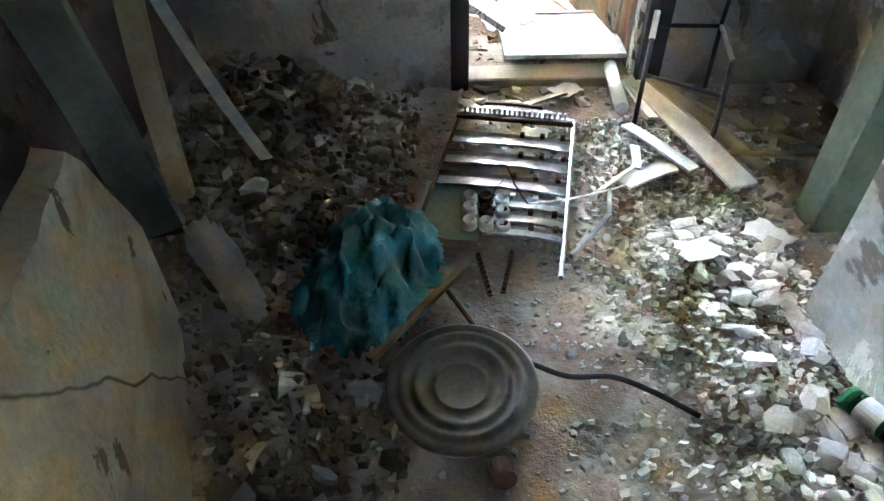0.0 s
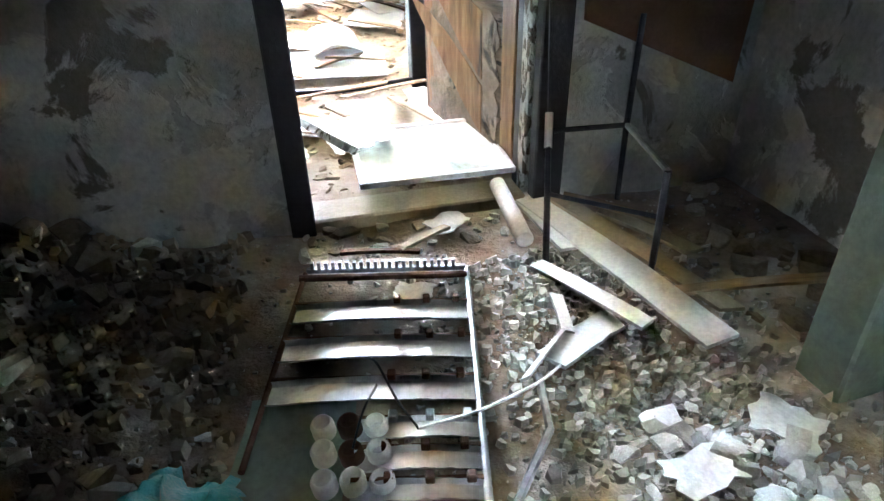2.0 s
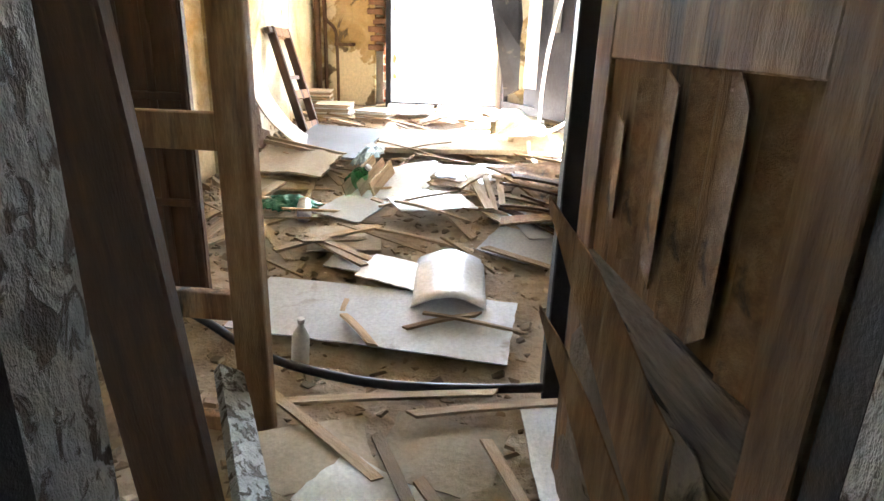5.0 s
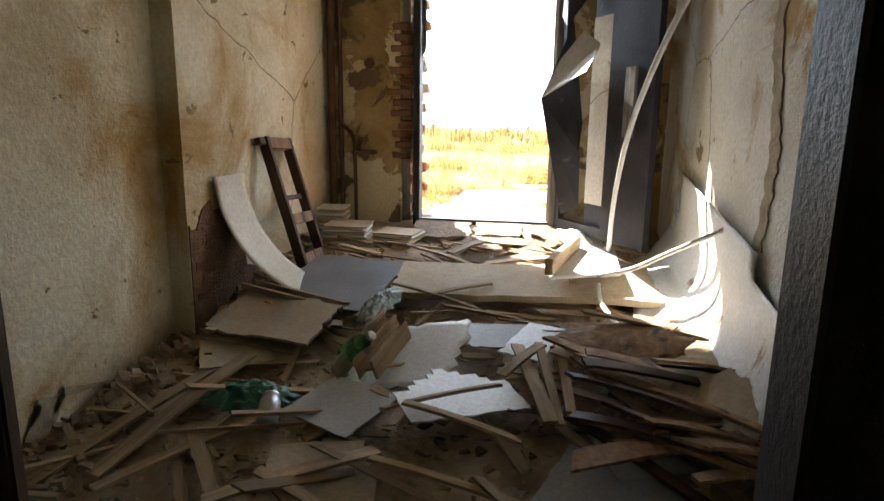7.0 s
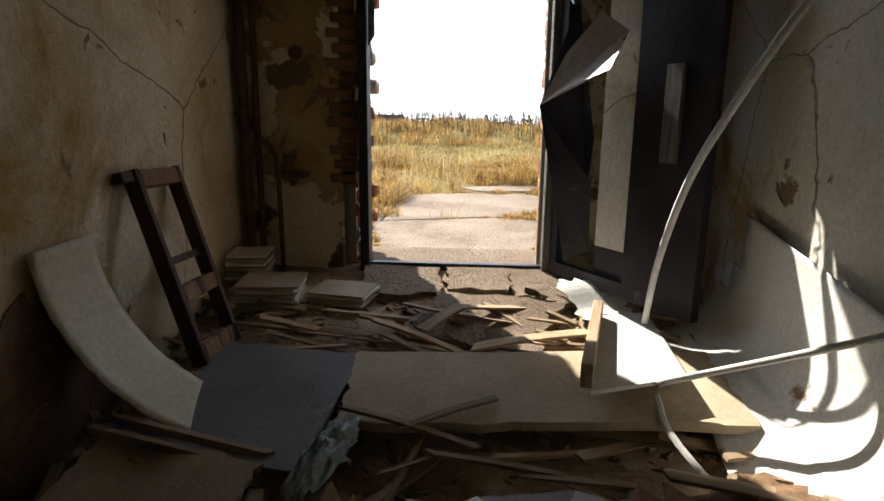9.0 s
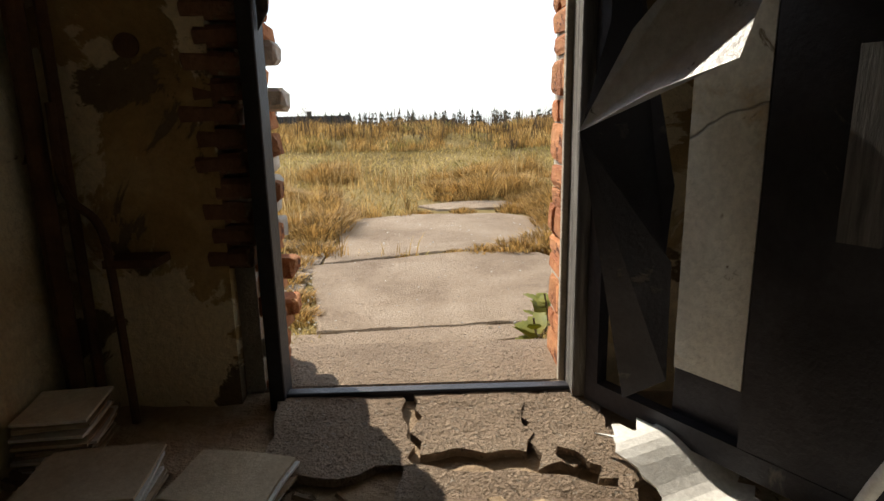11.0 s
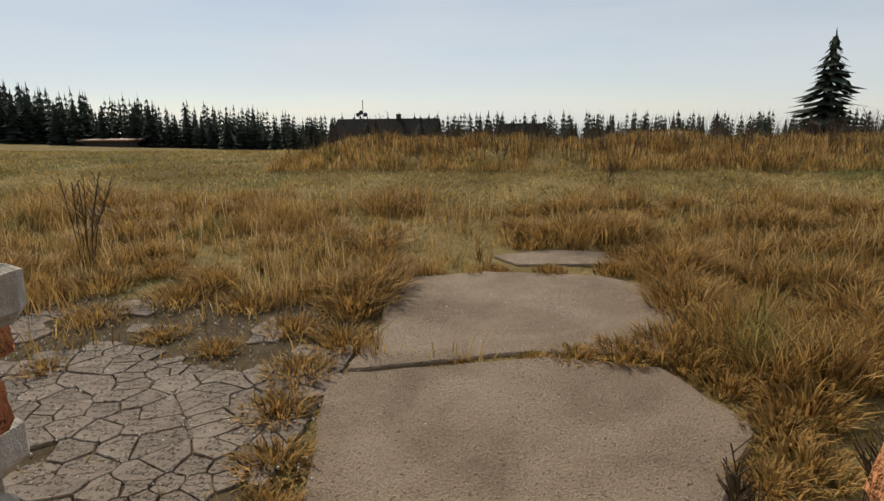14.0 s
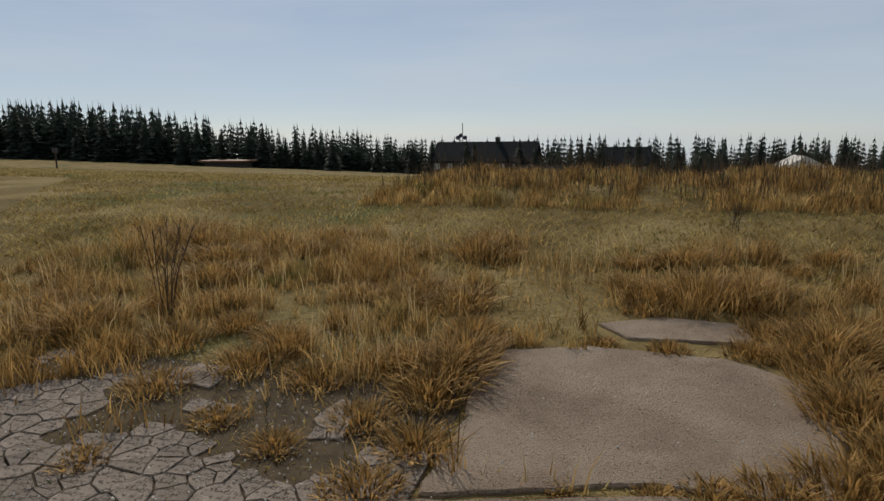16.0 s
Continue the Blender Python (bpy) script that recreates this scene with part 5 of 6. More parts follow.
def frame_leaf():
    t = thing("stripped_door", "stripped wooden door frame with its panels gone", "door", pose(0, 4.0, 0))
    part("stile", block((-0.145, -0.02, -0.06), (-0.045, 0.025, 2.0), bevel=0.004), M_WOODV, t)
    part("stile", block((-0.56, -0.02, -0.06), (-0.46, 0.025, 2.0), bevel=0.004), M_WOODV, t)
    for z0, z1 in ((-0.06, 0.03), (0.365, 0.45), (0.865, 0.965), (1.4, 1.5), (1.9, 2.0)):
        part("rail", block((-0.46, -0.018, z0), (-0.145, 0.02, z1), bevel=0.003), M_WOODV, t)


frame_leaf()
solo("door_stile", block((-0.22, 3.50, -0.07), (-0.03, 3.545, 2.1), bevel=0.006), M_WOODDK, "dark brown door edge leaning by the jamb", "door",
     Matrix.Translation((-0.03, 3.52, 0.5)) @ pose(0, 0, 0, 0, -6, 0) @ Matrix.Translation((0.03, -3.52, -0.5)))
t_ = thing("dark_door", "dark brown panelled door folded against the wall", "door", pose(-0.66, 4.62, 0.02))
part("leaf", block((-0.14, -0.012, 0), (0.13, 0.012, 2.0)), M_WOODDK, t_)
for k in range(5):
    part("moulding", block((-0.12, -0.03, 0.1 + 0.4 * k), (0.11, -0.013, 0.13 + 0.4 * k), bevel=0.004), M_WOODDK, t_)
for x in (-0.135, -0.02, 0.095):
    part("stile", block((x, -0.026, 0), (x + 0.03, -0.013, 2.0), bevel=0.004), M_WOODDK, t_)
for k, (nm, w, d, x, y, yaw, ma, lb) in enumerate((("white_strip_board", 0.13, 0.55, 0.82, 3.92, 8, M_WHITE, "long white board on the passage floor"), ("wallpaper_sheet", 0.36, 0.30, 0.48, 3.92, -12, M_PLY, "crumpled sheet of old wallpaper"),
        ("wallpaper_sheet", 0.34, 0.28, 0.12, 3.86, 22, M_PLY, "brown sheet of old wallpaper"), ("wallpaper_sheet", 0.30, 0.24, 0.30, 3.70, -30, M_WHITE, "pale torn sheet on the passage floor"), ("wallpaper_sheet", 0.28, 0.2, 0.62, 3.66, 34, M_PLY, "dusty torn sheet in the passage"), ("wallpaper_sheet", 0.26, 0.22, 0.02, 3.45, 10, M_WHITE, "pale scrap under the brace"))):
    solo(nm, sheet_bm(w, d, 0.004, lambda u, v, k=k: 0.018 * math.sin(4 * u + k) * math.cos(3 * v), 80 + k, 0.006, 10, 10), ma, lb, "sheet", lay(x, y, 0.03 + 0.006 * k, yaw))
for k, (x, y, ln, yaw) in enumerate(((0.10, 3.95, 0.6, 52), (0.42, 3.70, 0.55, 28), (0.55, 3.62, 0.4, 36), (0.30, 4.12, 0.7, -82), (0.62, 4.10, 0.5, -78), (0.22, 3.58, 0.4, 66), (0.70, 3.75, 0.4, 24))):
    solo("wood_stick", plank_bm(ln, 0.035, 0.010, 120 + k, 0.02, 0.004), M_WOOD, "rough wooden slat on the passage floor", "slat", lay(x, y, 0.055 + 0.004 * k, yaw), "slats in the passage")


# ---- outside ----
def slab_bm(pts, thick, seed):
    """A cast slab with a slightly crumbled outline through a few corners."""
    r = random.Random(seed)
    ring = []
    for k, p in enumerate(pts):
        q = pts[(k + 1) % len(pts)]
        n = max(2, int(math.dist(p, q) / 0.12))
        for i in range(n):
            f = i / n
            ring.append((p[0] + (q[0] - p[0]) * f + r.uniform(-0.015, 0.015), p[1] + (q[1] - p[1]) * f + r.uniform(-0.015, 0.015)))
    bm = bmesh.new()
    cx, cy = sum(p[0] for p in ring) / len(ring), sum(p[1] for p in ring) / len(ring)
    lo, hi, top = [], [], []
    for x, y in ring:
        lo.append(bm.verts.new((x, y, -thick)))
        hi.append(bm.verts.new((x, y, -0.012)))
        top.append(bm.verts.new((x + (cx - x) * 0.012, y + (cy - y) * 0.012, 0)))
    n = len(ring)
    for a, b in ((lo, hi), (hi, top)):
        for k in range(n):
            bm.faces.new((a[k], a[(k + 1) % n], b[(k + 1) % n], b[k]))
    bm.faces.new(top)
    return bm


tagged(put("path_slab", slab_bm([(-0.56, 9.46), (0.74, 9.56), (1.30, 10.6), (1.02, 11.25), (0.4, 11.36), (-0.88, 10.98)], 0.15, 1), M_CONCRETE, None, pose(0, 0, 0.292)), "rough concrete path slab before the door", "slab", kind="structure")
tagged(put("path_slab_far", slab_bm([(-0.80, 11.05), (0.3, 11.44), (1.08, 11.42), (1.34, 12.2), (1.36, 12.9), (0.9, 13.30), (-0.1, 13.34), (-0.93, 13.04), (-0.76, 11.9)], 0.15, 2), M_CONCRETE, None, pose(0, 0, 0.290)), "second concrete path slab edged with grass", "slab", kind="structure")
tagged(put("path_slab_end", slab_bm([(0.2, 13.6), (1.15, 13.7), (1.2, 14.2), (0.5, 14.25), (-0.05, 13.95)], 0.15, 3), M_CONCRETE, None, pose(0, 0, 0.296)), "last concrete slab half under turf", "slab", kind="structure")
tagged(put("door_step", slab_bm([(-0.76, 9.13), (0.66, 9.30), (0.70, 9.53), (-0.74, 9.41)], 0.4, 4), M_CONCRETE, None, pose(0, 0, 0.292)), "concrete step beam below the doorway", "step", kind="structure")
for k, (x, y, ln, w, yaw) in enumerate(((0.50, 8.92, 0.62, 0.07, -52), (0.60, 8.86, 0.5, 0.055, -38), (0.2, 8.75, 0.5, 0.06, 70))):
    solo("loose_plank", plank_bm(ln, w, 0.022, 70 + k, 0.03), M_WOODGREY, "weathered plank dropped by the step", "plank", pose(x, y, 0.20 + 0.02 * k, 10, 0, yaw), "planks by the step")


def cut_cell(poly, p, q, gap):
    """The side of a polygon nearer to p than to q, short of the midline by half a gap."""
    mx, my, nx, ny = (p[0] + q[0]) / 2, (p[1] + q[1]) / 2, q[0] - p[0], q[1] - p[1]
    ln = math.hypot(nx, ny)
    nx, ny = nx / ln, ny / ln
    out = []
    for a, b in zip(poly, poly[1:] + poly[:1]):
        da, db = ((c[0] - mx) * nx + (c[1] - my) * ny + gap / 2 for c in (a, b))
        if da <= 0:
            out.append(a)
        if da * db < 0:
            f = da / (da - db)
            out.append((a[0] + (b[0] - a[0]) * f, a[1] + (b[1] - a[1]) * f))
    return out


def crazy_paving():
    base = tagged(new("pavement"), "old concrete cracked into plates with grass between", "pavement", kind="structure")
    part("bed", block((-4.2, 8.6, 0.1), (-0.82, 12.3, 0.273)), M_EARTH, base, "earth in the cracks")
    r = random.Random(31)
    pts = []
    while len(pts) < 520:
        p = (r.uniform(-4.15, -0.84), r.uniform(8.62, 12.2))
        near = 0.02 + 0.22 * clumpy(p[0], p[1], 1.1, 31) * r.random() ** 0.5
        if all(math.dist(p, q) > near for q in pts) or r.random() < 0.01:
            pts.append(p)
    for p in pts:
        cell = [(-4.2, 8.6), (-0.82, 8.6), (-0.82, 12.25), (-4.2, 12.25)]
        for q in sorted(pts, key=lambda c: math.dist(c, p))[1:18]:
            cell = cut_cell(cell, p, q, r.uniform(0.003, 0.011))
        bare = clumpy(p[0], p[1], 1.3, 33) - 0.22 * max(0.0, p[1] - 10.7) - 0.5 * max(0.0, p[0] + 1.15)
        if len(cell) < 3 or bare < 0.30:
            continue
        ring = []
        for a, b in zip(cell, cell[1:] + cell[:1]):
            ring.append(a)
            if math.dist(a, b) > 0.06:
                ring.append(((a[0] + b[0]) / 2 + r.uniform(-0.008, 0.008), (a[1] + b[1]) / 2 + r.uniform(-0.008, 0.008)))
        bm = bmesh.new()
        h = 0.036 + r.uniform(-0.004, 0.005)
        lows, mids, tops = ([bm.verts.new(((x - p[0]) * g, (y - p[1]) * g, z)) for x, y in ring] for g, z in ((1, 0), (1, h - 0.006), (0.96, h)))
        bm.faces.new(tops)
        for u, v in ((lows, mids), (mids, tops)):
            for k in range(len(ring)):
                bm.faces.new((u[k], u[(k + 1) % len(ring)], v[(k + 1) % len(ring)], v[k]))
        put("plate", bm, M_PLATE, base, pose(p[0], p[1], 0.25, r.uniform(-0.9, 0.9), r.uniform(-0.9, 0.9), 0))


def clumpy(x, y, s, seed):
    return 0.5 + 0.5 * noise.noise((x * s, y * s, seed))


M_PLATE = mat("weathered concrete plate", [(0.17, 0.135, 0.105), (0.25, 0.205, 0.165), (0.30, 0.255, 0.21)], 4, 0.92, 0.9, 80, vary=0.16, cracks=7.0, patch=((0.14, 0.11, 0.08), 40, 0.60, 0.06), bump_dist=0.015)
crazy_paving()


def pebble_spot(r):
    x, y = r.uniform(-4.0, 1.1), r.uniform(9.4, 13.2)
    on_slab = x > -0.55 - 0.22 * (y - 9.46)
    if on_slab and r.random() < 0.75:
        x = r.uniform(-4.0, -0.9)
        on_slab = False
    return x, y, 0.288 if on_slab else 0.282


flakes("pebbles", 4200, pebble_spot, (0.003, 0.013), M_RUBBLE_I, "small pale pebbles strewn over slabs and paving", "gravel", 0.4, 44)


def inside(x, y):
    """0 on the slabs and paving, 1 on grass."""
    if -0.86 < x < 1.25 and 9.0 < y < 11.25 and not (x < -0.6 - 0.0 and y < 9.5):
        if x > -0.56 - 0.22 * (y - 9.46) and x < 0.74 + 0.5 * (y - 9.5):
            return 0.0
    if -0.88 < x < 1.30 and 11.38 < y < 13.2:
        return 0.0
    if -4.2 < x < -0.82 and y < 12.25:
        bare = clumpy(x, y, 1.3, 33) - 0.22 * max(0.0, y - 10.7) - 0.5 * max(0.0, x + 1.15)
        return 0.03 if bare > 0.32 else 0.75
    if -0.05 < x < 1.2 and 13.2 < y < 14.25:
        return 0.0
    if y < 8.6:
        return 0.0
    return 1.0


def blades(name, n, place, material, label, seed, width=0.004):
    """Grass as thin bent blades: place gives x, y, height, lean."""
    r = np.random.default_rng(seed)
    verts, faces = [], []
    for _ in range(n):
        sp = place(r)
        if not sp:
            continue
        x, y, h, lean = sp
        z = ground_z(x, y) - 0.01
        a, b = r.random() * 6.283, r.random() * 6.283
        w = width * (0.6 + 0.8 * r.random())
        wx, wy = w * math.cos(b), w * math.sin(b)
        lx, ly = lean * h * math.cos(a), lean * h * math.sin(a)
        k = len(verts)
        verts += [(x - wx, y - wy, z), (x + wx, y + wy, z), (x + lx * 0.35 + wx * 0.7, y + ly * 0.35 + wy * 0.7, z + h * 0.6), (x + lx * 0.35 - wx * 0.7, y + ly * 0.35 - wy * 0.7, z + h * 0.6), (x + lx, y + ly, z + h)]
        faces += [(k, k + 1, k + 2, k + 3), (k + 3, k + 2, k + 4)]
    return from_arrays(name, verts, faces, material, label, "grass")


def tall_spot(r):
    y = 11.0 + 6.4 * r.random() ** 1.1
    x = r.uniform(-7.8, 7.8) * (0.55 + 0.45 * y / 17)
    q = inside(x, y)
    c = clumpy(x, y, 0.9, 11) * 0.55 + clumpy(x, y, 3.4, 12) * 0.45 + clumpy(x, y, 8.0, 13) * 0.25
    band = 1.0 if y > 13.2 or x > 1.5 else (0.45 if x < -3.2 else 0.10)
    if y > 15.8:
        band *= max(0.0, 1 - (y - 15.8) / 1.6)
    if -1.1 < x < 0.1 and y > 13.4:
        band *= 0.15
    if r.random() > q * band * max(0, c - 0.58) * 10:
        return None
    h = (0.06 + 0.95 * max(0, c - 0.56)) * r.uniform(0.5, 1.25)
    return x, y, h, r.uniform(0.15, 0.9)


def stalk_spot(r):
    y = 12.2 + 4.6 * r.random()
    x = r.uniform(-7.0, 7.0)
    c = clumpy(x, y, 0.9, 11)
    if r.random() > inside(x, y) * max(0, c - 0.35) * 2 or (-1.1 < x < 1.7 and y < 14.4):
        return None
    return x, y, r.uniform(0.25, 0.55), r.uniform(0.1, 0.5)


def short_spot(r):
    y = 8.7 + 12 * r.random() ** 1.3
    x = r.uniform(-1, 1) * (3.5 + 0.75 * (y - 8))
    if r.random() > inside(x, y):
        return None
    return x, y, r.uniform(0.015, 0.06), r.uniform(0.5, 1.6)


def meadow_spot(r):
    y = 15.0 + 13 * r.random()
    x = r.uniform(-1, 1) * (4 + 0.8 * (y - 8))
    if r.random() > 1.7 * clumpy(x * 0.5, y, 1.6, 17) - 0.25:
        return None
    return x, y, r.uniform(0.03, 0.10), r.uniform(0.6, 1.8)


def far_spot(r):
    y = 28.0 + 40 * r.random() ** 1.5
    x = -5 - (y - 5) * r.random() * 1.2
    return x, y, r.uniform(0.05, 0.16), r.uniform(0.6, 1.8)


def bank_spot(r):
    y = r.uniform(19.8, 25.0)
    x = r.uniform(-4.9, 20) if r.random() < 0.9 else r.uniform(-4.9, 40)
    c = clumpy(x, y, 0.5, 6) * 0.6 + clumpy(x, y, 1.8, 7) * 0.6
    if r.random() > 3 * (c - 0.38):
        return None
    return x, y, (0.10 + 0.45 * max(0, c - 0.38)) * r.uniform(0.5, 1.3), r.uniform(0.1, 0.7)


def bank_stalk(r):
    return r.uniform(-4.9, 24), r.uniform(20.6, 25.0), r.uniform(0.35, 0.75), r.uniform(0.05, 0.4)


blades("tall_grass", 210000, tall_spot, M_GRASS, "tall golden dry grass round the slabs", 21, 0.0045)
blades("grass_stalks", 9000, stalk_spot, M_STALK, "thin pale stalks standing out of the grass", 25, 0.0028)
blades("short_grass", 90000, short_spot, M_SHORT, "short trodden autumn grass", 22, 0.006)
blades("meadow_grass", 90000, meadow_spot, M_SHORT, "patchy mown meadow grass", 26, 0.012)
blades("far_grass", 22000, far_spot, M_SHORT, "dry grass on the falling meadow", 27, 0.03)
blades("bank_grass", 80000, bank_spot, M_GRASS, "tall dry grass on the low bank", 23, 0.009)
blades("bank_stalks", 5000, bank_stalk, M_WEED, "dark dead stalks on the low bank", 28, 0.006)


def tuft(x, y, r0, h, seed, n=260):
    r = np.random.default_rng(seed)
    bm_v, bm_f = [], []
    for _ in range(n):
        a, q = r.random() * 6.283, r0 * r.random() ** 0.7
        px, py = q * math.cos(a), q * math.sin(a)
        hh = h * r.uniform(0.5, 1.15) * (1 - 0.35 * q / r0)
        ln = 0.35 + 0.9 * q / r0
        b = a + r.normal(0, 0.7)
        lx, ly = ln * hh * math.cos(b), ln * hh * math.sin(b)
        w = 0.0045 * r.uniform(0.5, 1.4)
        wx, wy = -w * math.sin(b), w * math.cos(b)
        k = len(bm_v)
        bm_v += [(px - wx, py - wy, 0), (px + wx, py + wy, 0), (px + lx * 0.4 + wx, py + ly * 0.4 + wy, hh * 0.65), (px + lx * 0.4 - wx, py + ly * 0.4 - wy, hh * 0.65), (px + lx, py + ly, hh * 0.9)]
        bm_f += [(k, k + 1, k + 2, k + 3), (k + 3, k + 2, k + 4)]
    me = bpy.data.meshes.new("grass_tuft")
    me.from_pydata(bm_v, [], bm_f)
    me.materials.append(M_GRASS)
    ob = new("grass_tuft", me)
    ob.matrix_basis = pose(x, y, ground_z(x, y) - 0.01)
    return tagged(ob, "golden tuft of dry grass", "grass tuft", "tufts round the slabs")


TUFTS = ((-1.05, 12.1, 0.22, 0.24), (-1.0, 12.45, 0.2, 0.26), (-0.98, 12.8, 0.2, 0.26), (-0.95, 11.5, 0.2, 0.16), (-1.05, 11.0, 0.2, 0.13), (-1.0, 10.55, 0.18, 0.12), (-0.85, 10.1, 0.16, 0.11),
         (-0.75, 9.75, 0.14, 0.10), (1.15, 11.55, 0.26, 0.20), (0.85, 11.42, 0.20, 0.15), (0.55, 11.38, 0.14, 0.10), (0.30, 11.34, 0.10, 0.06), (1.45, 11.8, 0.26, 0.28), (1.5, 12.4, 0.3, 0.30), (1.5, 13.0, 0.26, 0.3),
         (1.75, 11.2, 0.3, 0.3), (1.6, 13.5, 0.3, 0.38), (1.9, 13.9, 0.3, 0.35), (0.9, 14.75, 0.4, 0.42), (1.35, 14.8, 0.35, 0.36), (0.45, 14.8, 0.3, 0.24), (-1.5, 12.5, 0.26, 0.18), (-1.9, 12.2, 0.24, 0.16),
         (-2.5, 12.3, 0.3, 0.18), (-2.9, 11.8, 0.22, 0.14), (-1.35, 11.7, 0.2, 0.14), (-2.2, 11.5, 0.16, 0.10), (-1.7, 11.3, 0.15, 0.10), (-2.6, 10.9, 0.14, 0.08), (-3.4, 12.6, 0.3, 0.2), (-0.15, 11.28, 0.07, 0.05), (1.4, 10.3, 0.2, 0.12), (1.6, 10.8, 0.2, 0.2), (1.32, 11.05, 0.16, 0.12), (1.22, 11.3, 0.16, 0.14), (1.42, 10.6, 0.16, 0.12), (1.2, 10.15, 0.14, 0.10), (1.1, 9.85, 0.12, 0.09), (0.5, 13.4, 0.16, 0.09), (1.1, 13.45, 0.2, 0.16), (0.0, 13.45, 0.14, 0.07), (0.35, 14.4, 0.2, 0.14), (1.3, 13.95, 0.2, 0.2))
for k, (x, y, r0, h) in enumerate(TUFTS):
    tuft(x, y, r0, h, 100 + k, int(220 + 700 * r0))


SHARED = [tuft(-30 - k, 30, 0.24, 0.26, 300 + k, 420) for k in range(5)]
spots = 0
while spots < 150:
    y = 11.6 + 5.2 * rng.random()
    x = rng.uniform(-7.0, 7.5)
    if inside(x, y) < 1 or (-1.0 < x < 0.2 and y > 13.4) or clumpy(x, y, 0.8, 11) < 0.42:
        continue
    q = rng.uniform(0.5, 1.35)
    copy_thing(SHARED[spots % 5], pose(x, y, ground_z(x, y) - 0.01, 0, 0, rng.uniform(0, 360)) @ Matrix.Diagonal((q * rng.uniform(0.8, 1.3), q, q * rng.uniform(0.7, 1.2), 1)))
    spots += 1
for ob in SHARED:
    ob.matrix_basis = pose(rng.uniform(2, 5), rng.uniform(14.5, 16), ground_z(3, 15) - 0.01)


def weed(x, y, h, n, seed, label):
    r = random.Random(seed)
    bm = bmesh.new()
    for _ in range(n):
        a, ln = r.uniform(0, 6.28), r.uniform(0.05, 0.42)
        hh = h * r.uniform(0.55, 1.0)
        top = Vector((ln * hh * math.cos(a), ln * hh * math.sin(a), hh))
        mid = top * 0.5 + Vector((r.uniform(-0.02, 0.02), r.uniform(-0.02, 0.02), 0.03))
        tube_bm([(0.05 * math.cos(a), 0.05 * math.sin(a), 0), mid, top], 0.003 + 0.0015 * h, 4, bm)
        for k in range(5):
            p = mid.lerp(top, k / 5)
            b = r.uniform(0, 6.28)
            tube_bm([p, p + Vector((0.05 * math.cos(b), 0.05 * math.sin(b), 0.07)) * (0.6 + h)], 0.003, 3, bm)
    return solo("dead_weed", bm, M_WEED, label, "weed", pose(x, y, ground_z(x, y) - 0.01), "dead weeds")


weed(-4.0, 13.2, 1.0, 11, 1, "tall bare dead weed in the grass")
weed(1.75, 18.3, 0.5, 9, 2, "dark bare weed in the meadow")
weed(4.6, 20.6, 0.8, 9, 3, "dark bare weed on the bank")
for k in range(40):
    weed(rng.uniform(-4.5, 20), rng.uniform(20.6, 24.5), rng.uniform(0.4, 0.85), 4, 10 + k, "thin dead weed on the bank")
weed(0.95, 9.75, 0.38, 9, 60, "reddish dry weed beside the step")
weed(1.5, 10.0, 0.30, 9, 61, "reddish dry weed beside the path")


def leafy_weed(x, y, z, n, seed):
    r = random.Random(seed)
    t = thing("leafy_weed", "yellow green burdock leaves beside the step", "weed", pose(x, y, z))
    part("stem", tube_bm([(0, 0, -0.05), (0.02, 0.01, 0.1), (0.0, 0.02, 0.22)], 0.006, 5), M_WEED, t)
    for k in range(n):
        a = r.uniform(0, 360)
        s = r.uniform(0.06, 0.11)
        part("leaf", sheet_bm(s, s * 1.3, 0.001, lambda u, v: 0.2 * s * (u * u - v * v), k, s * 0.08, 6, 6, lambda u, v: (u * 2.0) ** 2 + (v * 1.9) ** 2 < 1), M_LEAF, t, "", Matrix.Translation((0, 0, r.uniform(0.03, 0.2))) @ pose(0, 0, 0, 0, 0, a) @ pose(0, s * 0.7, 0.01, r.uniform(-10, 45), r.uniform(-20, 20), 0))


leafy_weed(0.72, 9.42, 0.27, 9, 3)
leafy_weed(0.60, 9.08, 0.25, 7, 4)


# firs
def fir_arrays(h, seed, layers=15):
    r = random.Random(seed)
    v, f = [], []
    def tri(*p):
        k = len(v)
        v.extend(p)
        f.append(tuple(range(k, k + len(p))))
    for L in range(layers):
        q = L / layers
        z = h * (0.03 + 0.95 * q)
        rad = 0.24 * h * (1 - q) ** 0.85 + 0.012 * h
        m = 9 if L < layers - 3 else 5
        for k in range(m):
            a = 6.283 * (k + 0.5 * (L % 2)) / m + r.uniform(-0.25, 0.25)
            rr = rad * r.uniform(0.62, 1.18)
            c, s = math.cos(a), math.sin(a)
            w = 0.30 * rr
            zt, zd = z + 0.05 * h * r.uniform(0.6, 1.2), z - 0.035 * h * r.uniform(0.3, 1.4)
            tri((0, 0, zt), (rr * 0.55 * c - w * s, rr * 0.55 * s + w * c, z - 0.006 * h), (rr * c, rr * s, zd), (rr * 0.55 * c + w * s, rr * 0.55 * s - w * c, z - 0.006 * h))
            tri((0, 0, zt - 0.02 * h), (rr * 0.6 * c - w * 0.7 * s, rr * 0.6 * s + w * 0.7 * c, z - 0.05 * h), (rr * 0.85 * c, rr * 0.85 * s, zd - 0.03 * h))
    tri((0.012 * h, 0, h * 0.9), (-0.006 * h, 0.01 * h, h * 0.9), (0, 0, h * 1.03))
    return v, f


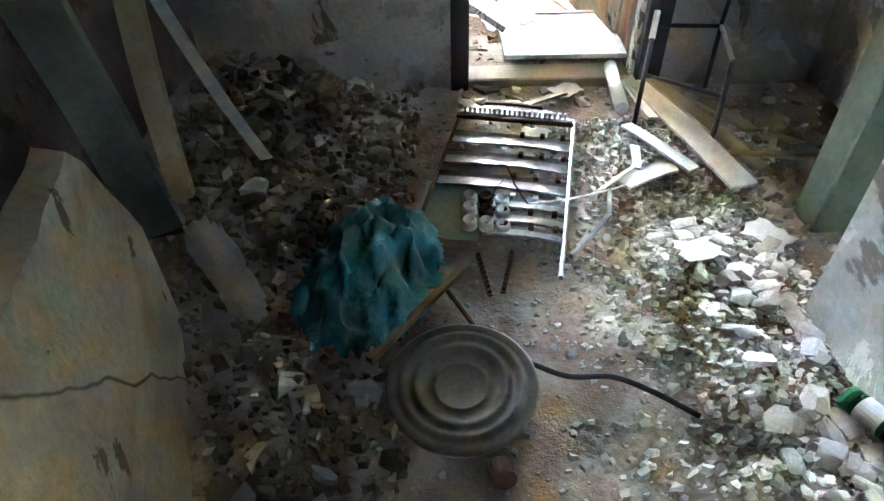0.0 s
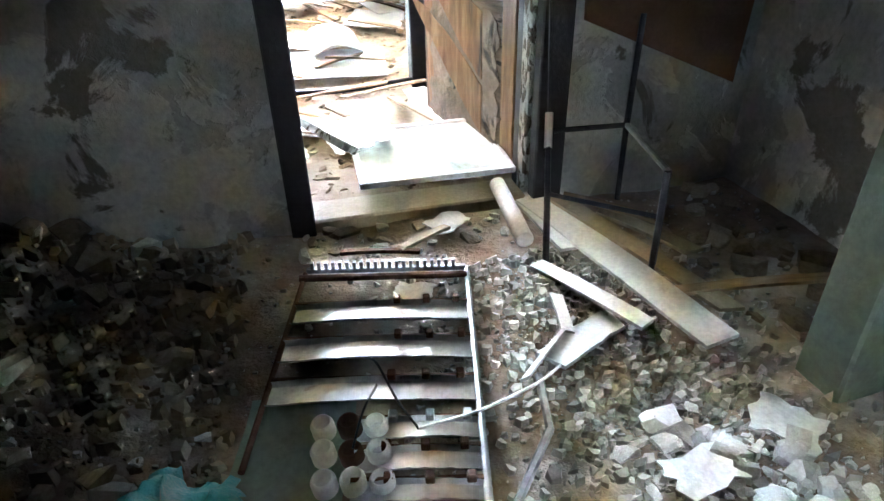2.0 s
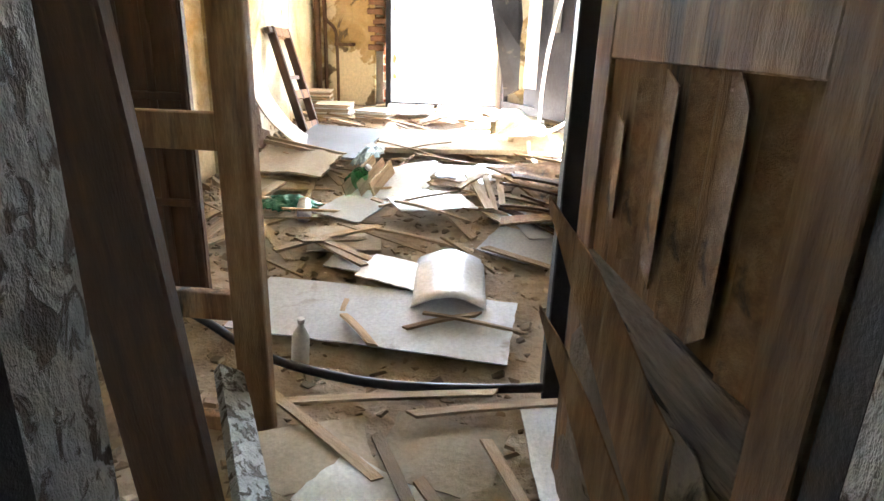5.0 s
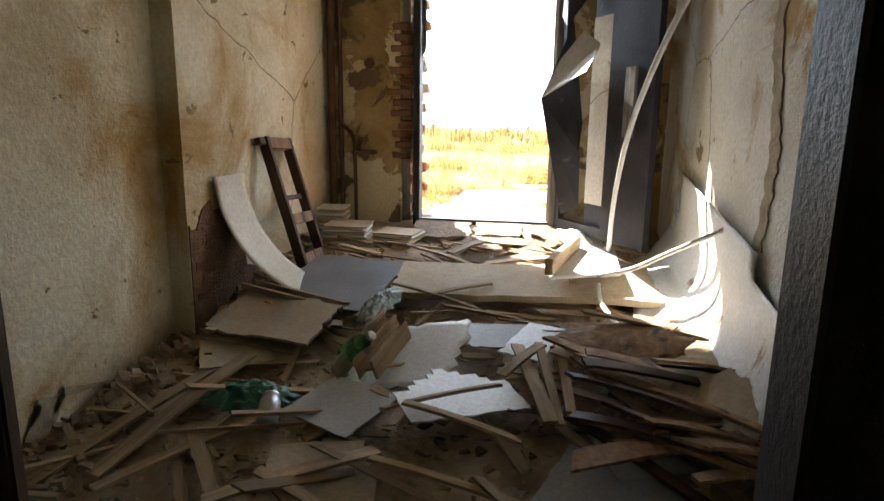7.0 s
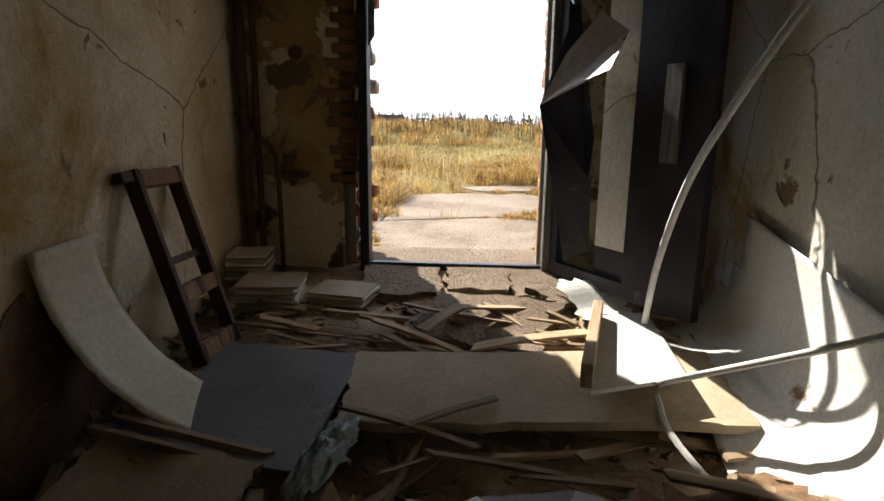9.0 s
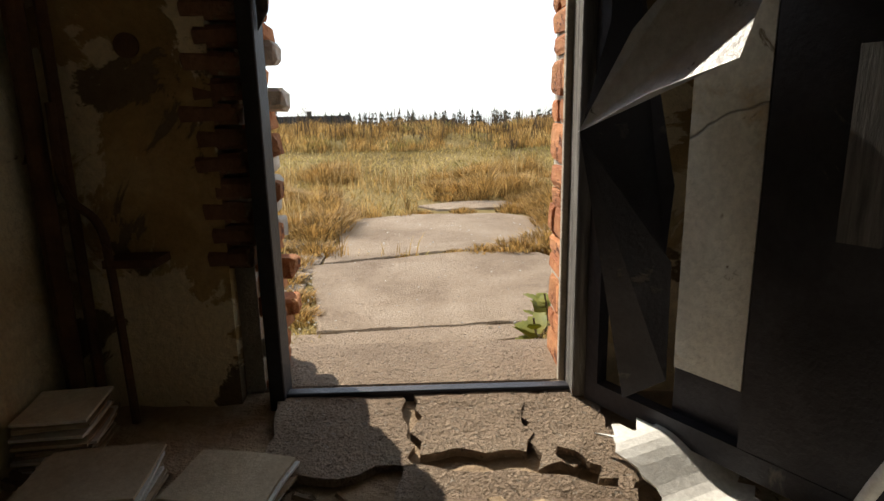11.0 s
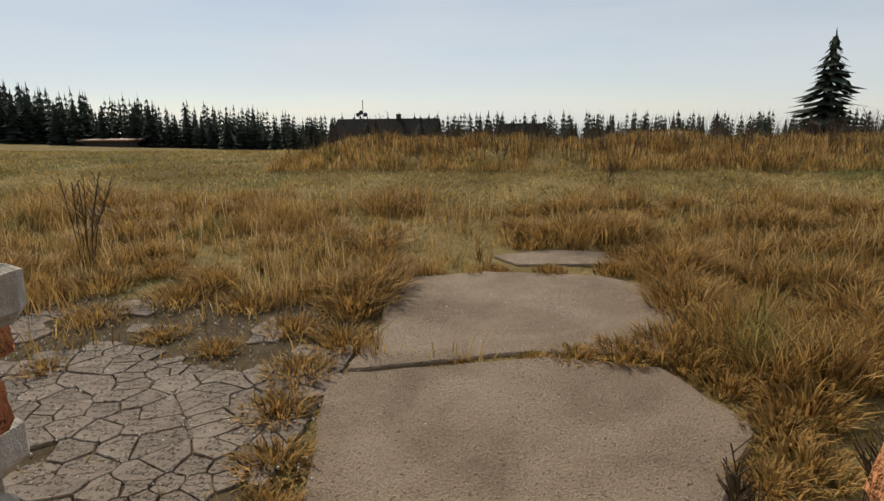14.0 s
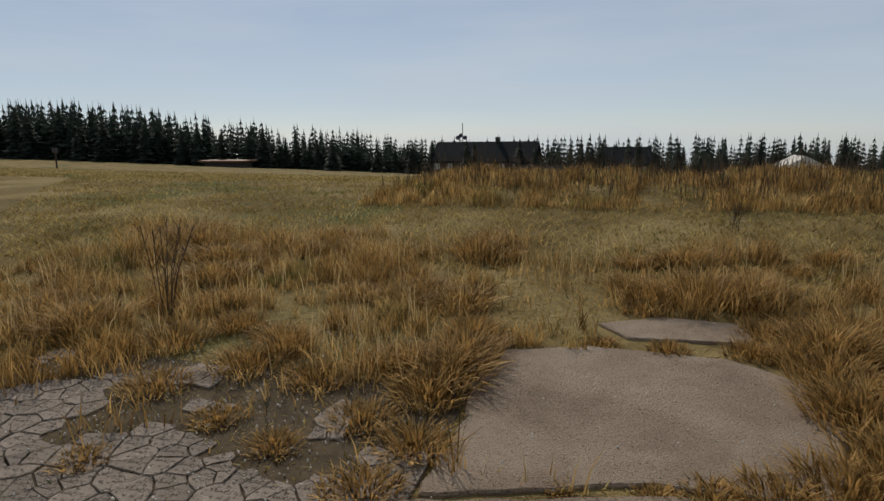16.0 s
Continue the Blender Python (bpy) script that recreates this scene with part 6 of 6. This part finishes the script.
def fir(x, y, z, h, me, label, wide=1.3):
    t = thing("fir_tree", label, "tree", pose(x, y, z, 0, 0, rng.uniform(0, 360)) @ Matrix.Diagonal((h * wide, h * wide, h, 1)), "firs at the edge of the wood")
    tr = new("trunk", TRUNK)
    tr.parent = t
    cr = new("crown", me)
    cr.parent = t


def fir_mesh(seed, layers):
    v, f = fir_arrays(1.0, seed, layers)
    me = bpy.data.meshes.new("crown")
    me.from_pydata(v, [], f)
    me.materials.append(M_FIR)
    return me


FIRS = [fir_mesh(k, 15) for k in range(4)]
bt = tube_bm([(0, 0, -0.05), (0, 0, 0.5), (0, 0, 0.95)], 0.012, 6)
TRUNK = bpy.data.meshes.new("trunk")
bt.to_mesh(TRUNK)
bt.free()
TRUNK.materials.append(M_BARK)


def top_line(x):
    """Height of the wood's top as seen from the door, at 120 m."""
    if x < -46:
        return 1.4 + (10.2 - 1.4) * min(1.0, (-46 - x) / 82)
    return 0.9


def wood():
    r = random.Random(5)
    for k in range(46):
        x = -150 + 205 * (k + r.random()) / 46
        y = 118 + r.uniform(-3, 3)
        z = ground_z(x, y)
        fir(x, y, z, (top_line(x) - z) * r.uniform(0.8, 1.05), FIRS[k % 4], "dark fir at the edge of the wood")
    v, f = [], []
    for k in range(1200):
        x, y = r.uniform(-190, 110), r.uniform(121, 138)
        z = ground_z(x, y)
        h = (top_line(x) - z) * (0.62 + 0.50 * r.random())
        a, b = fir_arrays(h, k, 9)
        n = len(v)
        c, s = math.cos(k), math.sin(k)
        v += [(x + p * c - q * s, y + p * s + q * c, z + w) for p, q, w in a]
        f += [tuple(n + i for i in t) for t in b]
    from_arrays("fir_wood", v, f, M_FIR, "dense dark fir wood beyond the meadow", "forest")


wood()
fir(25.2, 62, ground_z(25, 62), 9.6, FIRS[1], "tall lone fir on the slope", 1.7)


def long_house(x0, x1, y, ridge, eave, base, depth, label, windows):
    t = thing("house", label, "house", pose(0, 0, 0))
    part("wall", block((x0 + 0.4, y, base), (x1 - 0.4, y + depth, eave)), M_HOUSEWALL, t)
    bm = bmesh.new()
    yc = y + depth / 2
    p = [(x0, y - 0.6, eave), (x1, y - 0.6, eave), (x1, yc, ridge), (x0, yc, ridge), (x0, y + depth + 0.6, eave), (x1, y + depth + 0.6, eave)]
    vs = [bm.verts.new(q) for q in p] + [bm.verts.new((q[0], q[1], q[2] - 0.25)) for q in p]
    for q in ((0, 1, 2, 3), (3, 2, 5, 4), (7, 6, 9, 8), (8, 9, 10, 11), (0, 6, 7, 1), (4, 5, 11, 10), (0, 3, 9, 6), (3, 4, 10, 9), (1, 7, 8, 2), (2, 8, 11, 5)):
        bm.faces.new([vs[k] for k in q])
    roof = part("roof", bm, M_ROOF, t, "long dark metal roof")
    for k in range(windows):
        wx = x0 + (x1 - x0) * (k + 0.5) / windows
        part("window", block((wx - 0.5, y - 0.06, eave - 1.6), (wx + 0.5, y + 0.05, eave - 0.4)), M_PALEWALL, t)
    return t, roof


h1, r1 = long_house(-33.4, -13.9, 118, 0.45, -3.0, -9, 9, "long low house with a dark metal roof", 8)
part("mast", tube_bm([(-28.4, 122.5, 0.3), (-28.4, 122.5, 3.9)], 0.07, 6), M_DARKSTEEL, r1)
for k, dx in enumerate((-0.9, -0.3, 0.5)):
    part("antenna", lathe_bm([(0.1, 0), (0.42, 0.12), (0.38, 0.16)], 10), M_DARKSTEEL, r1, "", pose(-28.4 + dx, 122.4, 1.2 + 0.4 * (k % 2), 80, 0, 0))
part("chimney", block((-22.0, 122, 0.3), (-21.2, 122.8, 1.3)), M_HOUSEWALL, r1)
long_house(-3.2, 5.8, 122, -0.7, -3.6, -9, 8, "smaller house with a dark roof", 3)
long_house(-14.5, -4.5, 100, -2.9, -3.7, -8, 5, "low hut with a flat pale roof", 2)


def tent_house():
    t = thing("gable_house", "small house with a pale gable end", "house")
    part("wall", block((24.5, 112, -9), (29.7, 118, -3.6)), M_PALEWALL, t)
    bm = bmesh.new()
    vs = [bm.verts.new(p) for p in ((24.0, 111.8, -3.6), (30.2, 111.8, -3.6), (27.1, 111.8, -1.9), (24.0, 119, -3.6), (30.2, 119, -3.6), (27.1, 119, -1.9))]
    for q in ((0, 1, 2), (3, 5, 4), (0, 2, 5, 3), (1, 4, 5, 2), (0, 3, 4, 1)):
        bm.faces.new([vs[k] for k in q])
    part("gable", bm, M_PALEWALL, t, "pale sheeted gable")


tent_house()
t_ = thing("hut", "low brown hut at the wood's edge", "hut")
part("wall", block((-78, 112, ground_z(-75, 112) - 0.5), (-70, 116, ground_z(-75, 112) + 0.9)), M_HOUSEWALL, t_)
part("roof", block((-79, 111, ground_z(-75, 112) + 0.9), (-69, 117, ground_z(-75, 112) + 1.25), bevel=0.15), M_BROWNBOARD, t_)
t_ = thing("sign_post", "wooden post with a small board in the meadow", "post", pose(-66, 68, ground_z(-66, 68)))
part("post", tube_bm([(0, 0, -0.3), (0, 0, 2.4)], 0.10, 6), M_BARK, t_)
part("board", block((-0.4, -0.05, 1.9), (0.4, 0.05, 2.5)), M_HOUSEWALL, t_)
